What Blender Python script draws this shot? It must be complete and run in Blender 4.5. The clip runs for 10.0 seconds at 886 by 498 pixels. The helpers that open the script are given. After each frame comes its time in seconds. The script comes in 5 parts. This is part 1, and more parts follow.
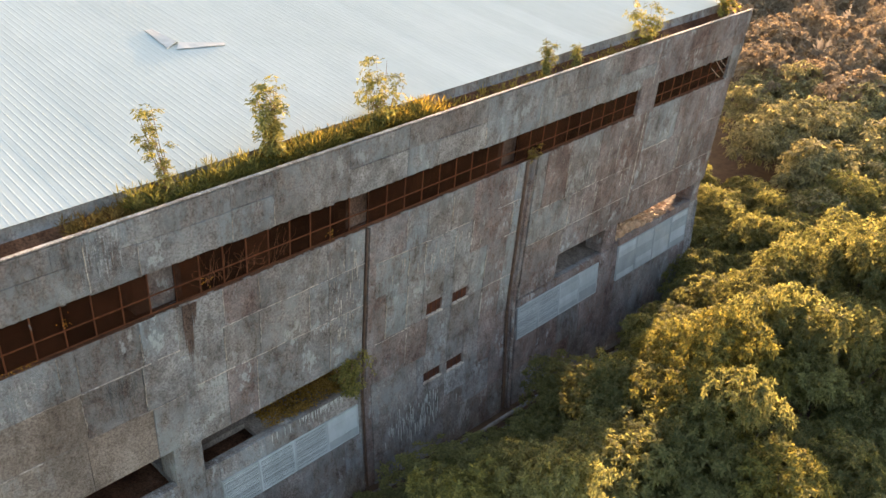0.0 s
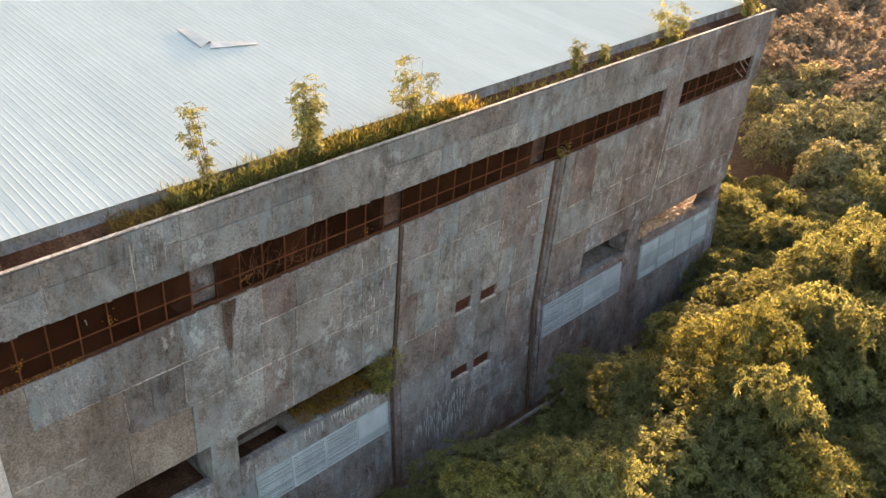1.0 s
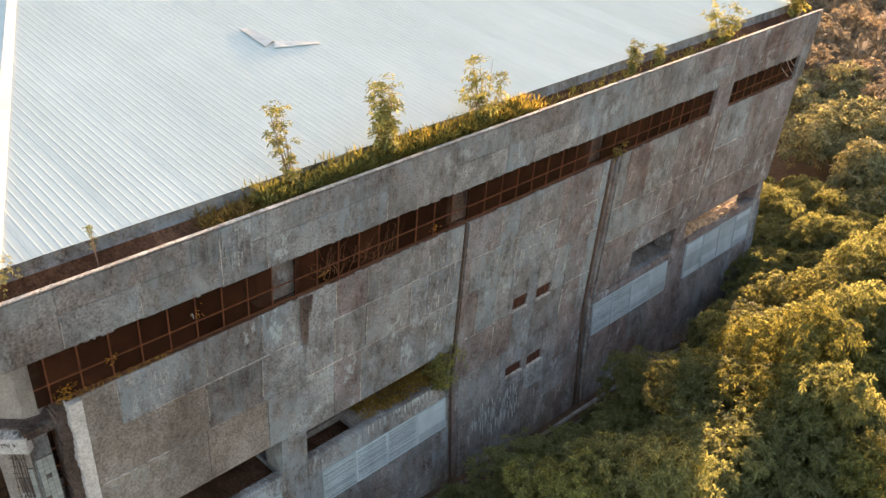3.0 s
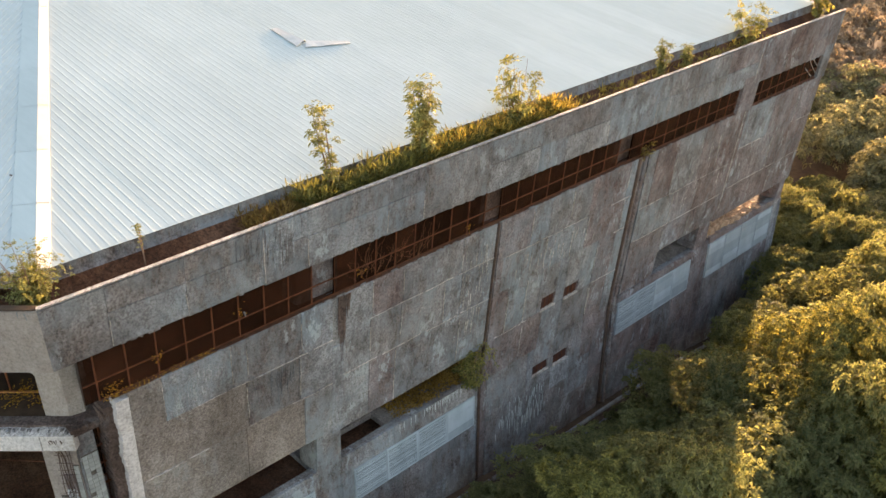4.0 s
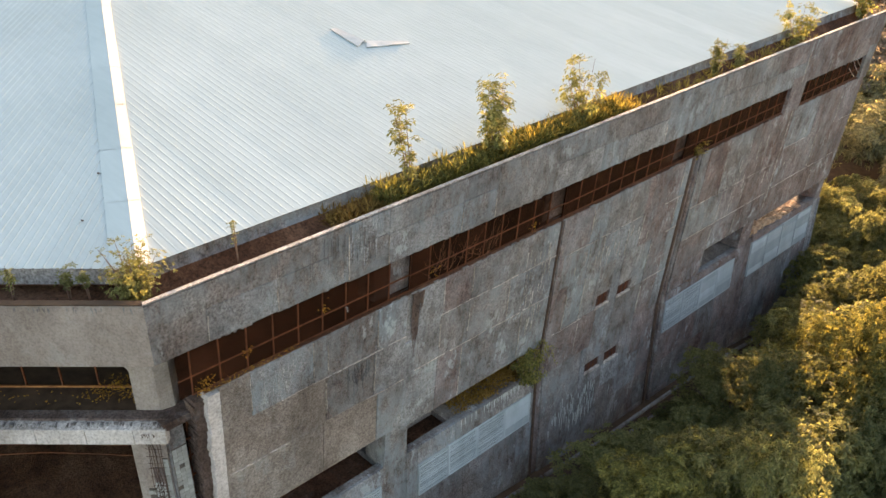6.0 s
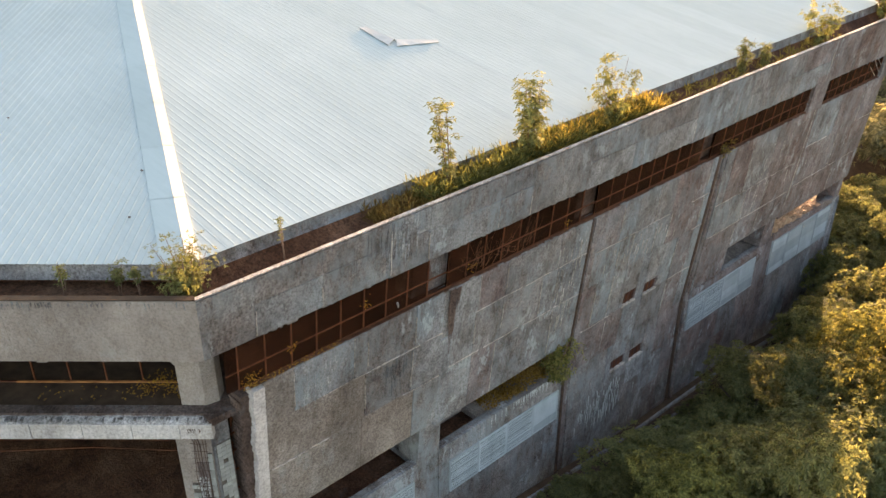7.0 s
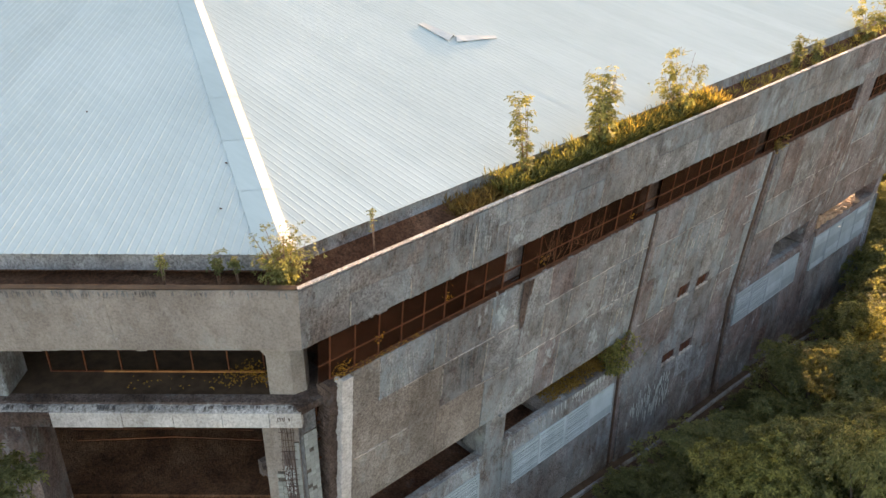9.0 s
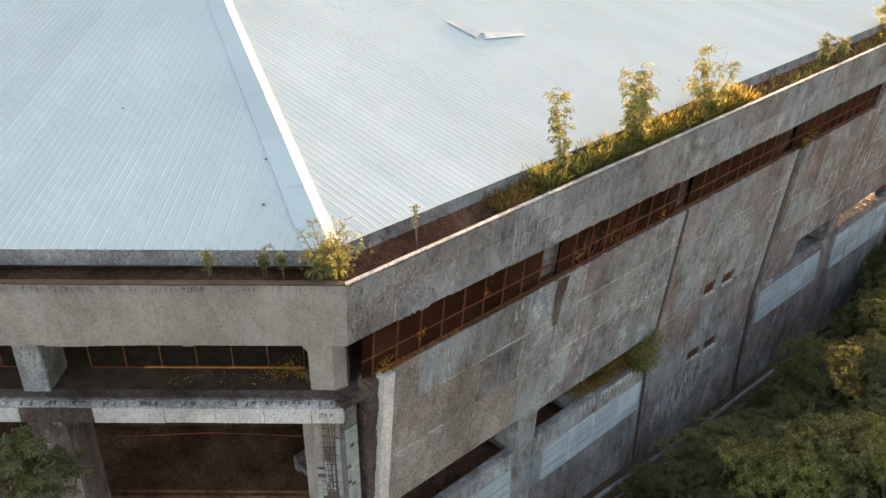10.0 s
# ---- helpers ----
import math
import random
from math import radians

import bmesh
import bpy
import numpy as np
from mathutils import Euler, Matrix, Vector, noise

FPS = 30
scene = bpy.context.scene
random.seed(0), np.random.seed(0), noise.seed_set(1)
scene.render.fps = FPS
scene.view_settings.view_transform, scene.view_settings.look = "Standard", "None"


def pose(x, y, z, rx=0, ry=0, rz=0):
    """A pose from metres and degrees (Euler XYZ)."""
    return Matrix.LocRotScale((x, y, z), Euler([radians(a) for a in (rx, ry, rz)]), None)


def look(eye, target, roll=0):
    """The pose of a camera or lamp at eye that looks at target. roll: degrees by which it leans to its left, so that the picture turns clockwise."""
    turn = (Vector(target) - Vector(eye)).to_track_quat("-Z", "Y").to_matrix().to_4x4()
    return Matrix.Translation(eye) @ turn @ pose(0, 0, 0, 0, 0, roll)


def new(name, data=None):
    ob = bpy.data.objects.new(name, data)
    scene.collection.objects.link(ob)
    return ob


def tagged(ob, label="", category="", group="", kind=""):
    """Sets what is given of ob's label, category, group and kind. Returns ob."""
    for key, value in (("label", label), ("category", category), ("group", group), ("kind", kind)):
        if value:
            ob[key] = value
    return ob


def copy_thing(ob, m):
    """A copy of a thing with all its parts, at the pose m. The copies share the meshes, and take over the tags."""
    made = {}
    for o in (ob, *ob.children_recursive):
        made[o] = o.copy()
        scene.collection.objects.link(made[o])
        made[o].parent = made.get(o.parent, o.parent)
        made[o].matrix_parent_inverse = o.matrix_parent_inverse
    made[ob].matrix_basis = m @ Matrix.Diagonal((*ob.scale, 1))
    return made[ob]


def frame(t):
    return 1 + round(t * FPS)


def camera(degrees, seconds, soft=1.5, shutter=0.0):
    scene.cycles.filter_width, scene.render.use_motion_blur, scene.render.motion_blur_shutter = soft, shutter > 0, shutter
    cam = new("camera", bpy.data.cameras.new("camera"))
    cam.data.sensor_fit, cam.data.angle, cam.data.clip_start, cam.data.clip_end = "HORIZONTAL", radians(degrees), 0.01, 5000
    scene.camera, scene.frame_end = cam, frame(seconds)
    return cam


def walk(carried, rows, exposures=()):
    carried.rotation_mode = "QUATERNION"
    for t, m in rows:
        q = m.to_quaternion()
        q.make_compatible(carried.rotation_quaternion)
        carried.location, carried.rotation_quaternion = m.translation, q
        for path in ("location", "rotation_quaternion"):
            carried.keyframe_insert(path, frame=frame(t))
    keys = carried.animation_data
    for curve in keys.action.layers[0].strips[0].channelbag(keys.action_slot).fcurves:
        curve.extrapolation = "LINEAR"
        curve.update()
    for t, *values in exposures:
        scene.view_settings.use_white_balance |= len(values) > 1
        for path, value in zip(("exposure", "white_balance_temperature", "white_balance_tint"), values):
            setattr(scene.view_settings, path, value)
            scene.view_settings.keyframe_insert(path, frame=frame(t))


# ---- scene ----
cam = camera(54.32, 10.0, soft=1.5)
# seconds, place in metres, then heading, pitch and roll in degrees
PATH = [
    (0.0, 18.629, -1.013, 24.798, 45.456, -28.912, 0.249),
    (0.5, 18.371, -1.420, 24.809, 45.589, -28.914, 0.229),
    (1.0, 18.109, -1.823, 24.822, 45.727, -28.902, 0.219),
    (1.5, 17.843, -2.221, 24.835, 45.860, -28.892, 0.211),
    (2.0, 17.570, -2.618, 24.848, 45.986, -28.899, 0.195),
    (2.5, 17.289, -3.010, 24.869, 46.095, -28.903, 0.178),
    (4.0, 16.409, -4.180, 24.930, 46.409, -28.950, 0.128),
    (4.5, 16.120, -4.576, 24.949, 46.482, -28.969, 0.118),
    (5.0, 15.830, -4.985, 24.973, 46.538, -28.975, 0.104),
    (5.5, 15.540, -5.405, 24.998, 46.586, -28.961, 0.094),
    (7.0, 14.692, -6.712, 25.020, 46.707, -28.951, 0.081),
    (7.5, 14.409, -7.150, 25.018, 46.737, -28.952, 0.079),
    (8.0, 14.118, -7.592, 25.012, 46.765, -28.951, 0.077),
    (8.5, 13.817, -8.029, 24.997, 46.787, -28.955, 0.085),
    (9.0, 13.507, -8.452, 24.969, 46.806, -28.977, 0.105),
    (9.5, 13.187, -8.858, 24.938, 46.822, -29.015, 0.122),
    (10.0, 12.863, -9.243, 24.921, 46.819, -29.036, 0.135),
]
walk(cam, [(t, pose(x, y, z, 90 + pitch, 0, yaw) @ pose(0, 0, 0, 0, 0, roll)) for t, x, y, z, yaw, pitch, roll in PATH],
     exposures=[(0.0, 2.92, 7150, 20), (10.0, 2.92, 7150, 20)])

# ---- world, sun, exposure ----
SUN_AZ = Vector((-0.38, 0.92, 0.0)).normalized()      # level direction towards the sun
SUN_EL = radians(5.4)
world = bpy.data.worlds.new("sky")
scene.world = world
world.use_nodes = True
wn = world.node_tree.nodes
sky = wn.new("ShaderNodeTexSky")
sky.sky_type = "NISHITA"
sky.sun_disc = False
sky.sun_elevation = SUN_EL
sky.sun_rotation = math.atan2(SUN_AZ.x, SUN_AZ.y)
sky.air_density, sky.dust_density, sky.ozone_density = 1.0, 2.0, 1.0
wn["Background"].inputs["Strength"].default_value = 0.15
world.node_tree.links.new(sky.outputs["Color"], wn["Background"].inputs["Color"])
sun_data = bpy.data.lights.new("sun", "SUN")
sun_data.energy = 3.4
sun_data.angle = radians(0.6)
sun_data.color = (1.0, 0.71, 0.44)
sun = new("sun", sun_data)
to_sun = Vector((SUN_AZ.x * math.cos(SUN_EL), SUN_AZ.y * math.cos(SUN_EL), math.sin(SUN_EL)))
sun.matrix_world = look(to_sun * 100, (0, 0, 0))

# ---- plan: a long side wall on the y axis, a front wall turned off it by an obtuse corner ----
H, K, LONG = 15.3, 0.102, 37.3             # parapet top, lean of the walls, length of the side wall
LOWX = -1.05                               # plane of the upright lower wall
U = Vector((-0.687, -0.727))               # along the front wall, away from the corner
N_IN = Vector((-0.727, 0.687))             # into the building from the front wall
MITRE = 0.397


def delta(z, d):
    return K * (H - z) + d


def side(a, z, d):
    return Vector((-delta(z, d), a, z))


def low(a, z, d):
    return Vector((LOWX - d, a, z))


def front(a, z, d):
    p = U * a + N_IN * delta(z, d)
    return Vector((p.x, p.y, z))


def front_up(a, z, d):
    p = U * a + N_IN * d
    return Vector((p.x, p.y, z))


def plain(x, y, z):
    return Vector((x, y, z))


# ---- materials ----
def material(name):
    m = bpy.data.materials.new(name)
    m.use_nodes = True
    nt = m.node_tree
    return m, nt, nt.nodes["Principled BSDF"]


def link(nt, a, b):
    nt.links.new(a, b)


def noise_node(nt, scale, stretch=(1, 1, 1), detail=6.0, rough=0.6, space="Position"):
    geo = nt.nodes.new("ShaderNodeNewGeometry")
    mp = nt.nodes.new("ShaderNodeMapping")
    mp.inputs["Scale"].default_value = stretch
    link(nt, geo.outputs["Position"], mp.inputs["Vector"])
    n = nt.nodes.new("ShaderNodeTexNoise")
    n.inputs["Scale"].default_value = scale
    n.inputs["Detail"].default_value = detail
    n.inputs["Roughness"].default_value = rough
    link(nt, mp.outputs["Vector"], n.inputs["Vector"])
    return n.outputs["Fac"]


def ramp(nt, fac, stops):
    r = nt.nodes.new("ShaderNodeValToRGB")
    els = r.color_ramp.elements
    while len(els) < len(stops):
        els.new(0.5)
    for e, (p, c) in zip(els, stops):
        e.position = p
        e.color = (*c, 1) if len(c) == 3 else (c[0], c[0], c[0], 1)
    link(nt, fac, r.inputs["Fac"])
    return r.outputs["Color"]


def mix(nt, mode, fac, a, b):
    n = nt.nodes.new("ShaderNodeMix")
    n.data_type, n.blend_type = "RGBA", mode
    for socket, value in ((n.inputs["Factor"], fac), (n.inputs["A"], a), (n.inputs["B"], b)):
        if isinstance(value, (int, float)):
            socket.default_value = value
        elif isinstance(value, tuple):
            socket.default_value = (*value, 1)
        else:
            link(nt, value, socket)
    return n.outputs["Result"]


def bump(nt, bsdf, height, strength, distance):
    b = nt.nodes.new("ShaderNodeBump")
    b.inputs["Strength"].default_value = strength
    b.inputs["Distance"].default_value = distance
    link(nt, height, b.inputs["Height"])
    link(nt, b.outputs["Normal"], bsdf.inputs["Normal"])


def random_grey(nt, lo, hi, island=False):
    src = nt.nodes.new("ShaderNodeNewGeometry" if island else "ShaderNodeObjectInfo")
    out = src.outputs["Random Per Island"] if island else src.outputs["Random"]
    return ramp(nt, out, [(0.0, (lo,)), (1.0, (hi,))])


def concrete(name, dark, mid, light, streak=1.0, piece=(0.78, 1.2), white=0.5, rough_relief=0.55, contrast=1.0, wash=0.0, hue=1.0):
    """Weathered concrete: broad stains, blotches, runs down the face, pale lime runs, grain, and its own tone piece by piece."""
    m, nt, b = material(name)
    broad = noise_node(nt, 0.55, (1, 1, 0.7), 5, 0.62)
    dark, mid, light = ((r * 1.085, g, bl * 0.98) for r, g, bl in (dark, mid, light))
    col = ramp(nt, broad, [(0.36, dark), (0.5, mid), (0.63, light)])
    patch = noise_node(nt, 1.9, (1, 1, 0.9), 9, 0.75)
    col = mix(nt, "MULTIPLY", 0.8 * contrast, col, ramp(nt, patch, [(0.34, (0.56, 0.54, 0.53)), (0.48, (0.95, 0.95, 0.95)), (0.62, (1.12, 1.12, 1.12))]))
    flake = noise_node(nt, 0.95, (1.1, 1.1, 0.75), 12, 0.68)
    col = mix(nt, "MULTIPLY", contrast, col, ramp(nt, flake, [(0.43, (0.76, 0.735, 0.72)), (0.455, (0.98, 0.98, 0.98)), (0.545, (0.98, 0.98, 0.98)), (0.565, (1.16, 1.17, 1.18))]))
    mottle = noise_node(nt, 6.0, (1, 1, 0.7), 8, 0.75)
    col = mix(nt, "MULTIPLY", 0.85 * contrast, col, ramp(nt, mottle, [(0.33, (0.62, 0.6, 0.59)), (0.5, (0.97, 0.97, 0.97)), (0.68, (1.17, 1.17, 1.17))]))
    speck = noise_node(nt, 19.0, (1, 0.8, 0.8), 4, 0.65)
    col = mix(nt, "MULTIPLY", min(1.0, 0.75 * contrast + 0.15), col, ramp(nt, speck, [(0.37, (0.56, 0.54, 0.53)), (0.49, (1.0, 1.0, 1.0)), (0.62, (1.32, 1.32, 1.33))]))
    if wash:
        # remains of a blue-grey wash that has run and flaked
        left = noise_node(nt, 1.3, (1.6, 1.6, 0.8), 9, 0.78)
        where = noise_node(nt, 0.3, (1, 1, 1.2), 3, 0.5)
        wf = mix(nt, "MULTIPLY", 1.0, ramp(nt, left, [(0.42, (0,)), (0.56, (1,))]), ramp(nt, where, [(0.36, (0.25 * wash,)), (0.56, (wash,))]))
        col = mix(nt, "MIX", wf, col, (0.275, 0.303, 0.325))
    runs = noise_node(nt, 1.0, (1.7, 1.7, 0.36), 9, 0.75)
    col = mix(nt, "MULTIPLY", 0.34 * streak, col, ramp(nt, runs, [(0.38, (0.4, 0.37, 0.35)), (0.5, (1.0, 1.0, 1.0))]))
    lime = noise_node(nt, 1.0, (2.4, 2.4, 1.2), 9, 0.75)
    lime_area = noise_node(nt, 0.5, (1, 1, 1), 3, 0.5)
    lf = mix(nt, "MULTIPLY", 1.0, ramp(nt, lime, [(0.545, (0,)), (0.585, (1,))]), ramp(nt, lime_area, [(0.47, (0,)), (0.6, (white,))]))
    col = mix(nt, "MIX", lf, col, (0.46, 0.485, 0.5))
    info = nt.nodes.new("ShaderNodeObjectInfo")
    lo, hi = piece
    tint = ramp(nt, info.outputs["Random"], [(0.0, (lo, lo * (1 - 0.05 * hue), lo * (1 - 0.07 * hue))), (0.5, (0.97, 0.96, 0.96)), (1.0, (hi * (1 - 0.05 * hue), hi, hi * (1 + 0.05 * hue)))])
    col = mix(nt, "MULTIPLY", 1.0, col, tint)
    link(nt, col, b.inputs["Base Color"])
    b.inputs["Roughness"].default_value = 0.92
    b.inputs["Specular IOR Level"].default_value = 0.25
    grain = noise_node(nt, 14.0, (1, 1, 1), 8, 0.72)
    coarse = mix(nt, "MIX", 0.5, grain, noise_node(nt, 5.0, (1, 1, 1), 6, 0.75))
    coarse = mix(nt, "MIX", 0.08, coarse, ramp(nt, flake, [(0.43, (0,)), (0.455, (0.5,)), (0.545, (0.5,)), (0.565, (1,))]))
    bump(nt, b, coarse, min(rough_relief * 2.4, 1.0), 0.06 + 0.09 * rough_relief)
    return m


C_WALL = concrete("weathered concrete", (0.15, 0.131, 0.123), (0.22, 0.208, 0.203), (0.3, 0.302, 0.303), 0.9, (0.93, 1.05), 0.5, wash=0.75)
C_WASH = concrete("blue-grey washed concrete", (0.17, 0.158, 0.153), (0.235, 0.23, 0.232), (0.31, 0.315, 0.32), 0.8, (0.95, 1.05), 0.7, wash=0.9)
C_ROUGH = concrete("rough cast concrete", (0.2, 0.178, 0.158), (0.255, 0.23, 0.207), (0.31, 0.285, 0.262), 0.4, (0.96, 1.04), 0.2, 1.0, 0.75, hue=0.4)
C_DARK = concrete("dark stained concrete", (0.128, 0.111, 0.105), (0.18, 0.165, 0.16), (0.25, 0.24, 0.236), 0.65, (0.94, 1.06), 0.6, wash=0.5)
C_PALE = concrete("pale concrete", (0.24, 0.245, 0.25), (0.31, 0.325, 0.335), (0.39, 0.41, 0.425), 0.5, (0.95, 1.04), 0.3, wash=0.3)
C_FRONT = concrete("front concrete", (0.255, 0.226, 0.204), (0.315, 0.287, 0.263), (0.37, 0.342, 0.318), 0.5, (0.98, 1.02), 0.25, 0.4, 0.3, hue=0.2)
# brown stains, plus the warm haze over the far bays as a tint
C_BROWN = concrete("brown stained, haze-tinted concrete", (0.152, 0.111, 0.101), (0.207, 0.165, 0.157), (0.272, 0.238, 0.232), 0.6, (0.95, 1.06), 0.6, wash=0.36)
C_BROWNER = concrete("rust stained column", (0.13, 0.082, 0.062), (0.185, 0.125, 0.1), (0.25, 0.18, 0.15), 0.6, (0.95, 1.05), 0.2)
C_RIM = concrete("pale parapet rim", (0.34, 0.32, 0.29), (0.45, 0.43, 0.4), (0.55, 0.52, 0.48), 0.2, (0.95, 1.05), 0.0, hue=0.3)
C_BEAM = concrete("white washed beam", (0.4, 0.39, 0.375), (0.5, 0.495, 0.485), (0.57, 0.57, 0.565), 0.35, (0.99, 1.01), 0.0, 0.2, 0.45, hue=0.1)
C_MOSS = concrete("moss spotted ledge", (0.3, 0.295, 0.29), (0.47, 0.47, 0.465), (0.6, 0.6, 0.6), 0.2, (0.96, 1.04), 0.0, 0.8, 1.0, hue=0.2)
C_STAIN_SHADE = concrete("soot stained and shaded concrete", (0.085, 0.06, 0.05), (0.13, 0.096, 0.083), (0.19, 0.15, 0.135), 0.6, (0.95, 1.04), 0.1)
C_DEEP_BROWN = concrete("dark brown floor", (0.08, 0.035, 0.017), (0.12, 0.058, 0.03), (0.165, 0.09, 0.052), 0.2, (0.9, 1.08), 0.0)
C_INSIDE = concrete("dark brown inner wall", (0.12, 0.055, 0.03), (0.18, 0.09, 0.052), (0.24, 0.135, 0.085), 0.7, (0.85, 1.1), 0.1)


def simple(name, a, b_, scale, rough=0.6, metal=0.0, piece=(0.85, 1.1), relief=0.15, stretch=(1, 1, 1), island=False, gloss=0.3):
    m, nt, b = material(name)
    col = ramp(nt, noise_node(nt, scale, stretch, 6, 0.65), [(0.3, a), (0.7, b_)])
    col = mix(nt, "MULTIPLY", 1.0, col, random_grey(nt, *piece, island=island))
    link(nt, col, b.inputs["Base Color"])
    b.inputs["Roughness"].default_value, b.inputs["Metallic"].default_value = rough, metal
    b.inputs["Specular IOR Level"].default_value = gloss
    bump(nt, b, noise_node(nt, scale * 9, (1, 1, 1), 6, 0.7), relief, 0.01)
    return m


M_RUST = simple("rusted steel", (0.07, 0.021, 0.01), (0.18, 0.06, 0.024), 5.0, 0.8, 0.0)
# rust with the low sun on the front sill coloured in
M_SUNLIT_SILL = simple("rusted sill, orange as sunlit", (0.22, 0.085, 0.03), (0.42, 0.18, 0.065), 5.0, 0.8)
M_OPAQUE_PANE = simple("opaque red-brown window pane", (0.04, 0.014, 0.009), (0.1, 0.034, 0.022), 3.0, 0.8)
M_PIPE = simple("dark rusted drain pipe", (0.05, 0.03, 0.025), (0.13, 0.08, 0.06), 4.0, 0.75)
M_TWIG = simple("bare dry stems", (0.15, 0.085, 0.055), (0.27, 0.165, 0.11), 8.0, 0.85)
# tone spread between slats imitates their light and shade lines
M_LOUVRE = simple("white painted louvre", (0.33, 0.38, 0.41), (0.47, 0.52, 0.56), 1.3, 0.55, 0.0, (0.72, 1.12), 0.1, (1, 1, 0.4))
M_CREEPER = simple("red-brown creeper stems", (0.11, 0.045, 0.024), (0.24, 0.11, 0.06), 8.0, 0.85)
M_BARK = simple("grey brown bark", (0.06, 0.045, 0.03), (0.16, 0.12, 0.09), 7.0, 0.9)
# rubble tone pushed to orange, imitating low sun on the heap
M_RUBBLE = simple("broken concrete rubble", (0.33, 0.19, 0.115), (0.56, 0.38, 0.26), 3.0, 0.9, 0.0, (0.6, 1.2), 0.3, (1, 1, 1), True)
M_SOIL = simple("dark earth and dead leaves", (0.042, 0.023, 0.013), (0.1, 0.06, 0.036), 2.2, 0.95)
M_TILE = simple("cracked white wall tile", (0.27, 0.27, 0.255), (0.4, 0.4, 0.385), 2.5, 0.45, 0.0, (0.75, 1.05), 0.1)
M_GROUT_AND_GAP = simple("dirty tile bed and louvre gap shade", (0.05, 0.042, 0.036), (0.13, 0.11, 0.095), 6.0, 0.95)
M_LIME = simple("dried lime", (0.5, 0.51, 0.5), (0.68, 0.69, 0.68), 6.0, 0.9)
M_FLASH = simple("white ridge flashing", (0.44, 0.43, 0.41), (0.55, 0.54, 0.52), 0.8, 0.7, gloss=0.05)


def roof_paint():
    m, nt, b = material("white painted roof sheet")
    col = ramp(nt, noise_node(nt, 0.22, (1, 1, 1), 5, 0.6), [(0.3, (0.405, 0.455, 0.45)), (0.7, (0.455, 0.505, 0.5))])
    col = mix(nt, "MULTIPLY", 0.5, col, ramp(nt, noise_node(nt, 2.4, (0.3, 2.2, 1), 6, 0.7), [(0.3, (0.86, 0.87, 0.88)), (0.6, (1, 1, 1))]))
    col = mix(nt, "MULTIPLY", 1.0, col, random_grey(nt, 0.965, 1.025))
    link(nt, col, b.inputs["Base Color"])
    b.inputs["Roughness"].default_value = 0.8
    b.inputs["Specular IOR Level"].default_value = 0.0
    return m


M_ROOF = roof_paint()


def dusty_glass():
    m, nt, b = material("dusty brown window glass")
    col = ramp(nt, noise_node(nt, 1.6, (1, 1, 1), 6, 0.7), [(0.3, (0.022, 0.0085, 0.0045)), (0.7, (0.06, 0.021, 0.011))])
    col = mix(nt, "MULTIPLY", 1.0, col, random_grey(nt, 0.55, 1.25))
    link(nt, col, b.inputs["Base Color"])
    b.inputs["Roughness"].default_value = 0.5
    b.inputs["Specular IOR Level"].default_value = 0.08
    tr = nt.nodes.new("ShaderNodeBsdfTransparent")
    ms = nt.nodes.new("ShaderNodeMixShader")
    link(nt, ramp(nt, noise_node(nt, 0.9, (1, 1, 1), 4, 0.6), [(0.35, (0.45,)), (0.65, (0.85,))]), ms.inputs["Fac"])
    link(nt, tr.outputs["BSDF"], ms.inputs[1])
    link(nt, b.outputs["BSDF"], ms.inputs[2])
    link(nt, ms.outputs["Shader"], nt.nodes["Material Output"].inputs["Surface"])
    return m


M_GLASS = dusty_glass()


def leaf(name, a, b_, through_col, share=0.45, tree=(0.75, 1.2)):
    m, nt, b = material(name)
    geo = nt.nodes.new("ShaderNodeNewGeometry")
    col = ramp(nt, geo.outputs["Random Per Island"], [(0.0, tuple(v * 0.8 for v in a)), (0.3, a), (0.9, b_), (1.0, tuple(v * 1.1 for v in b_))])
    col = mix(nt, "MULTIPLY", 1.0, col, random_grey(nt, *tree))
    link(nt, col, b.inputs["Base Color"])
    b.inputs["Roughness"].default_value = 0.75
    b.inputs["Specular IOR Level"].default_value = 0.12
    tl = nt.nodes.new("ShaderNodeBsdfTranslucent")
    link(nt, mix(nt, "MULTIPLY", 1.0, col, through_col), tl.inputs["Color"])
    ms = nt.nodes.new("ShaderNodeMixShader")
    ms.inputs["Fac"].default_value = share
    link(nt, b.outputs["BSDF"], ms.inputs[1])
    link(nt, tl.outputs["BSDF"], ms.inputs[2])
    link(nt, ms.outputs["Shader"], nt.nodes["Material Output"].inputs["Surface"])
    return m


M_LEAF = leaf("green leaves", (0.135, 0.15, 0.07), (0.23, 0.226, 0.104), (1.5, 1.36, 0.86), 0.58)
M_YELLOW = leaf("yellow green leaves", (0.13, 0.135, 0.045), (0.26, 0.235, 0.075), (1.5, 1.35, 0.85), 0.45)
M_SAPLING = leaf("olive sapling leaves", (0.17, 0.175, 0.065), (0.34, 0.32, 0.13), (1.5, 1.4, 0.85), 0.45)
# brown of the warm distant haze, mixed into the leaves
M_HAZE_BROWN = leaf("leaves browned for haze", (0.205, 0.165, 0.118), (0.275, 0.222, 0.16), (1.2, 1.1, 0.95))
# haze over the farther trees is put into this pale leaf colour
M_HAZY = leaf("green leaves paled for haze", (0.15, 0.15, 0.085), (0.3, 0.27, 0.15), (1.5, 1.4, 1.0))
# glow of the sun on the sill weeds is part of this orange
M_SUNLIT_WEED = leaf("orange leaves coloured as sunlit", (0.35, 0.19, 0.03), (0.6, 0.36, 0.06), (1.5, 1.3, 0.8))
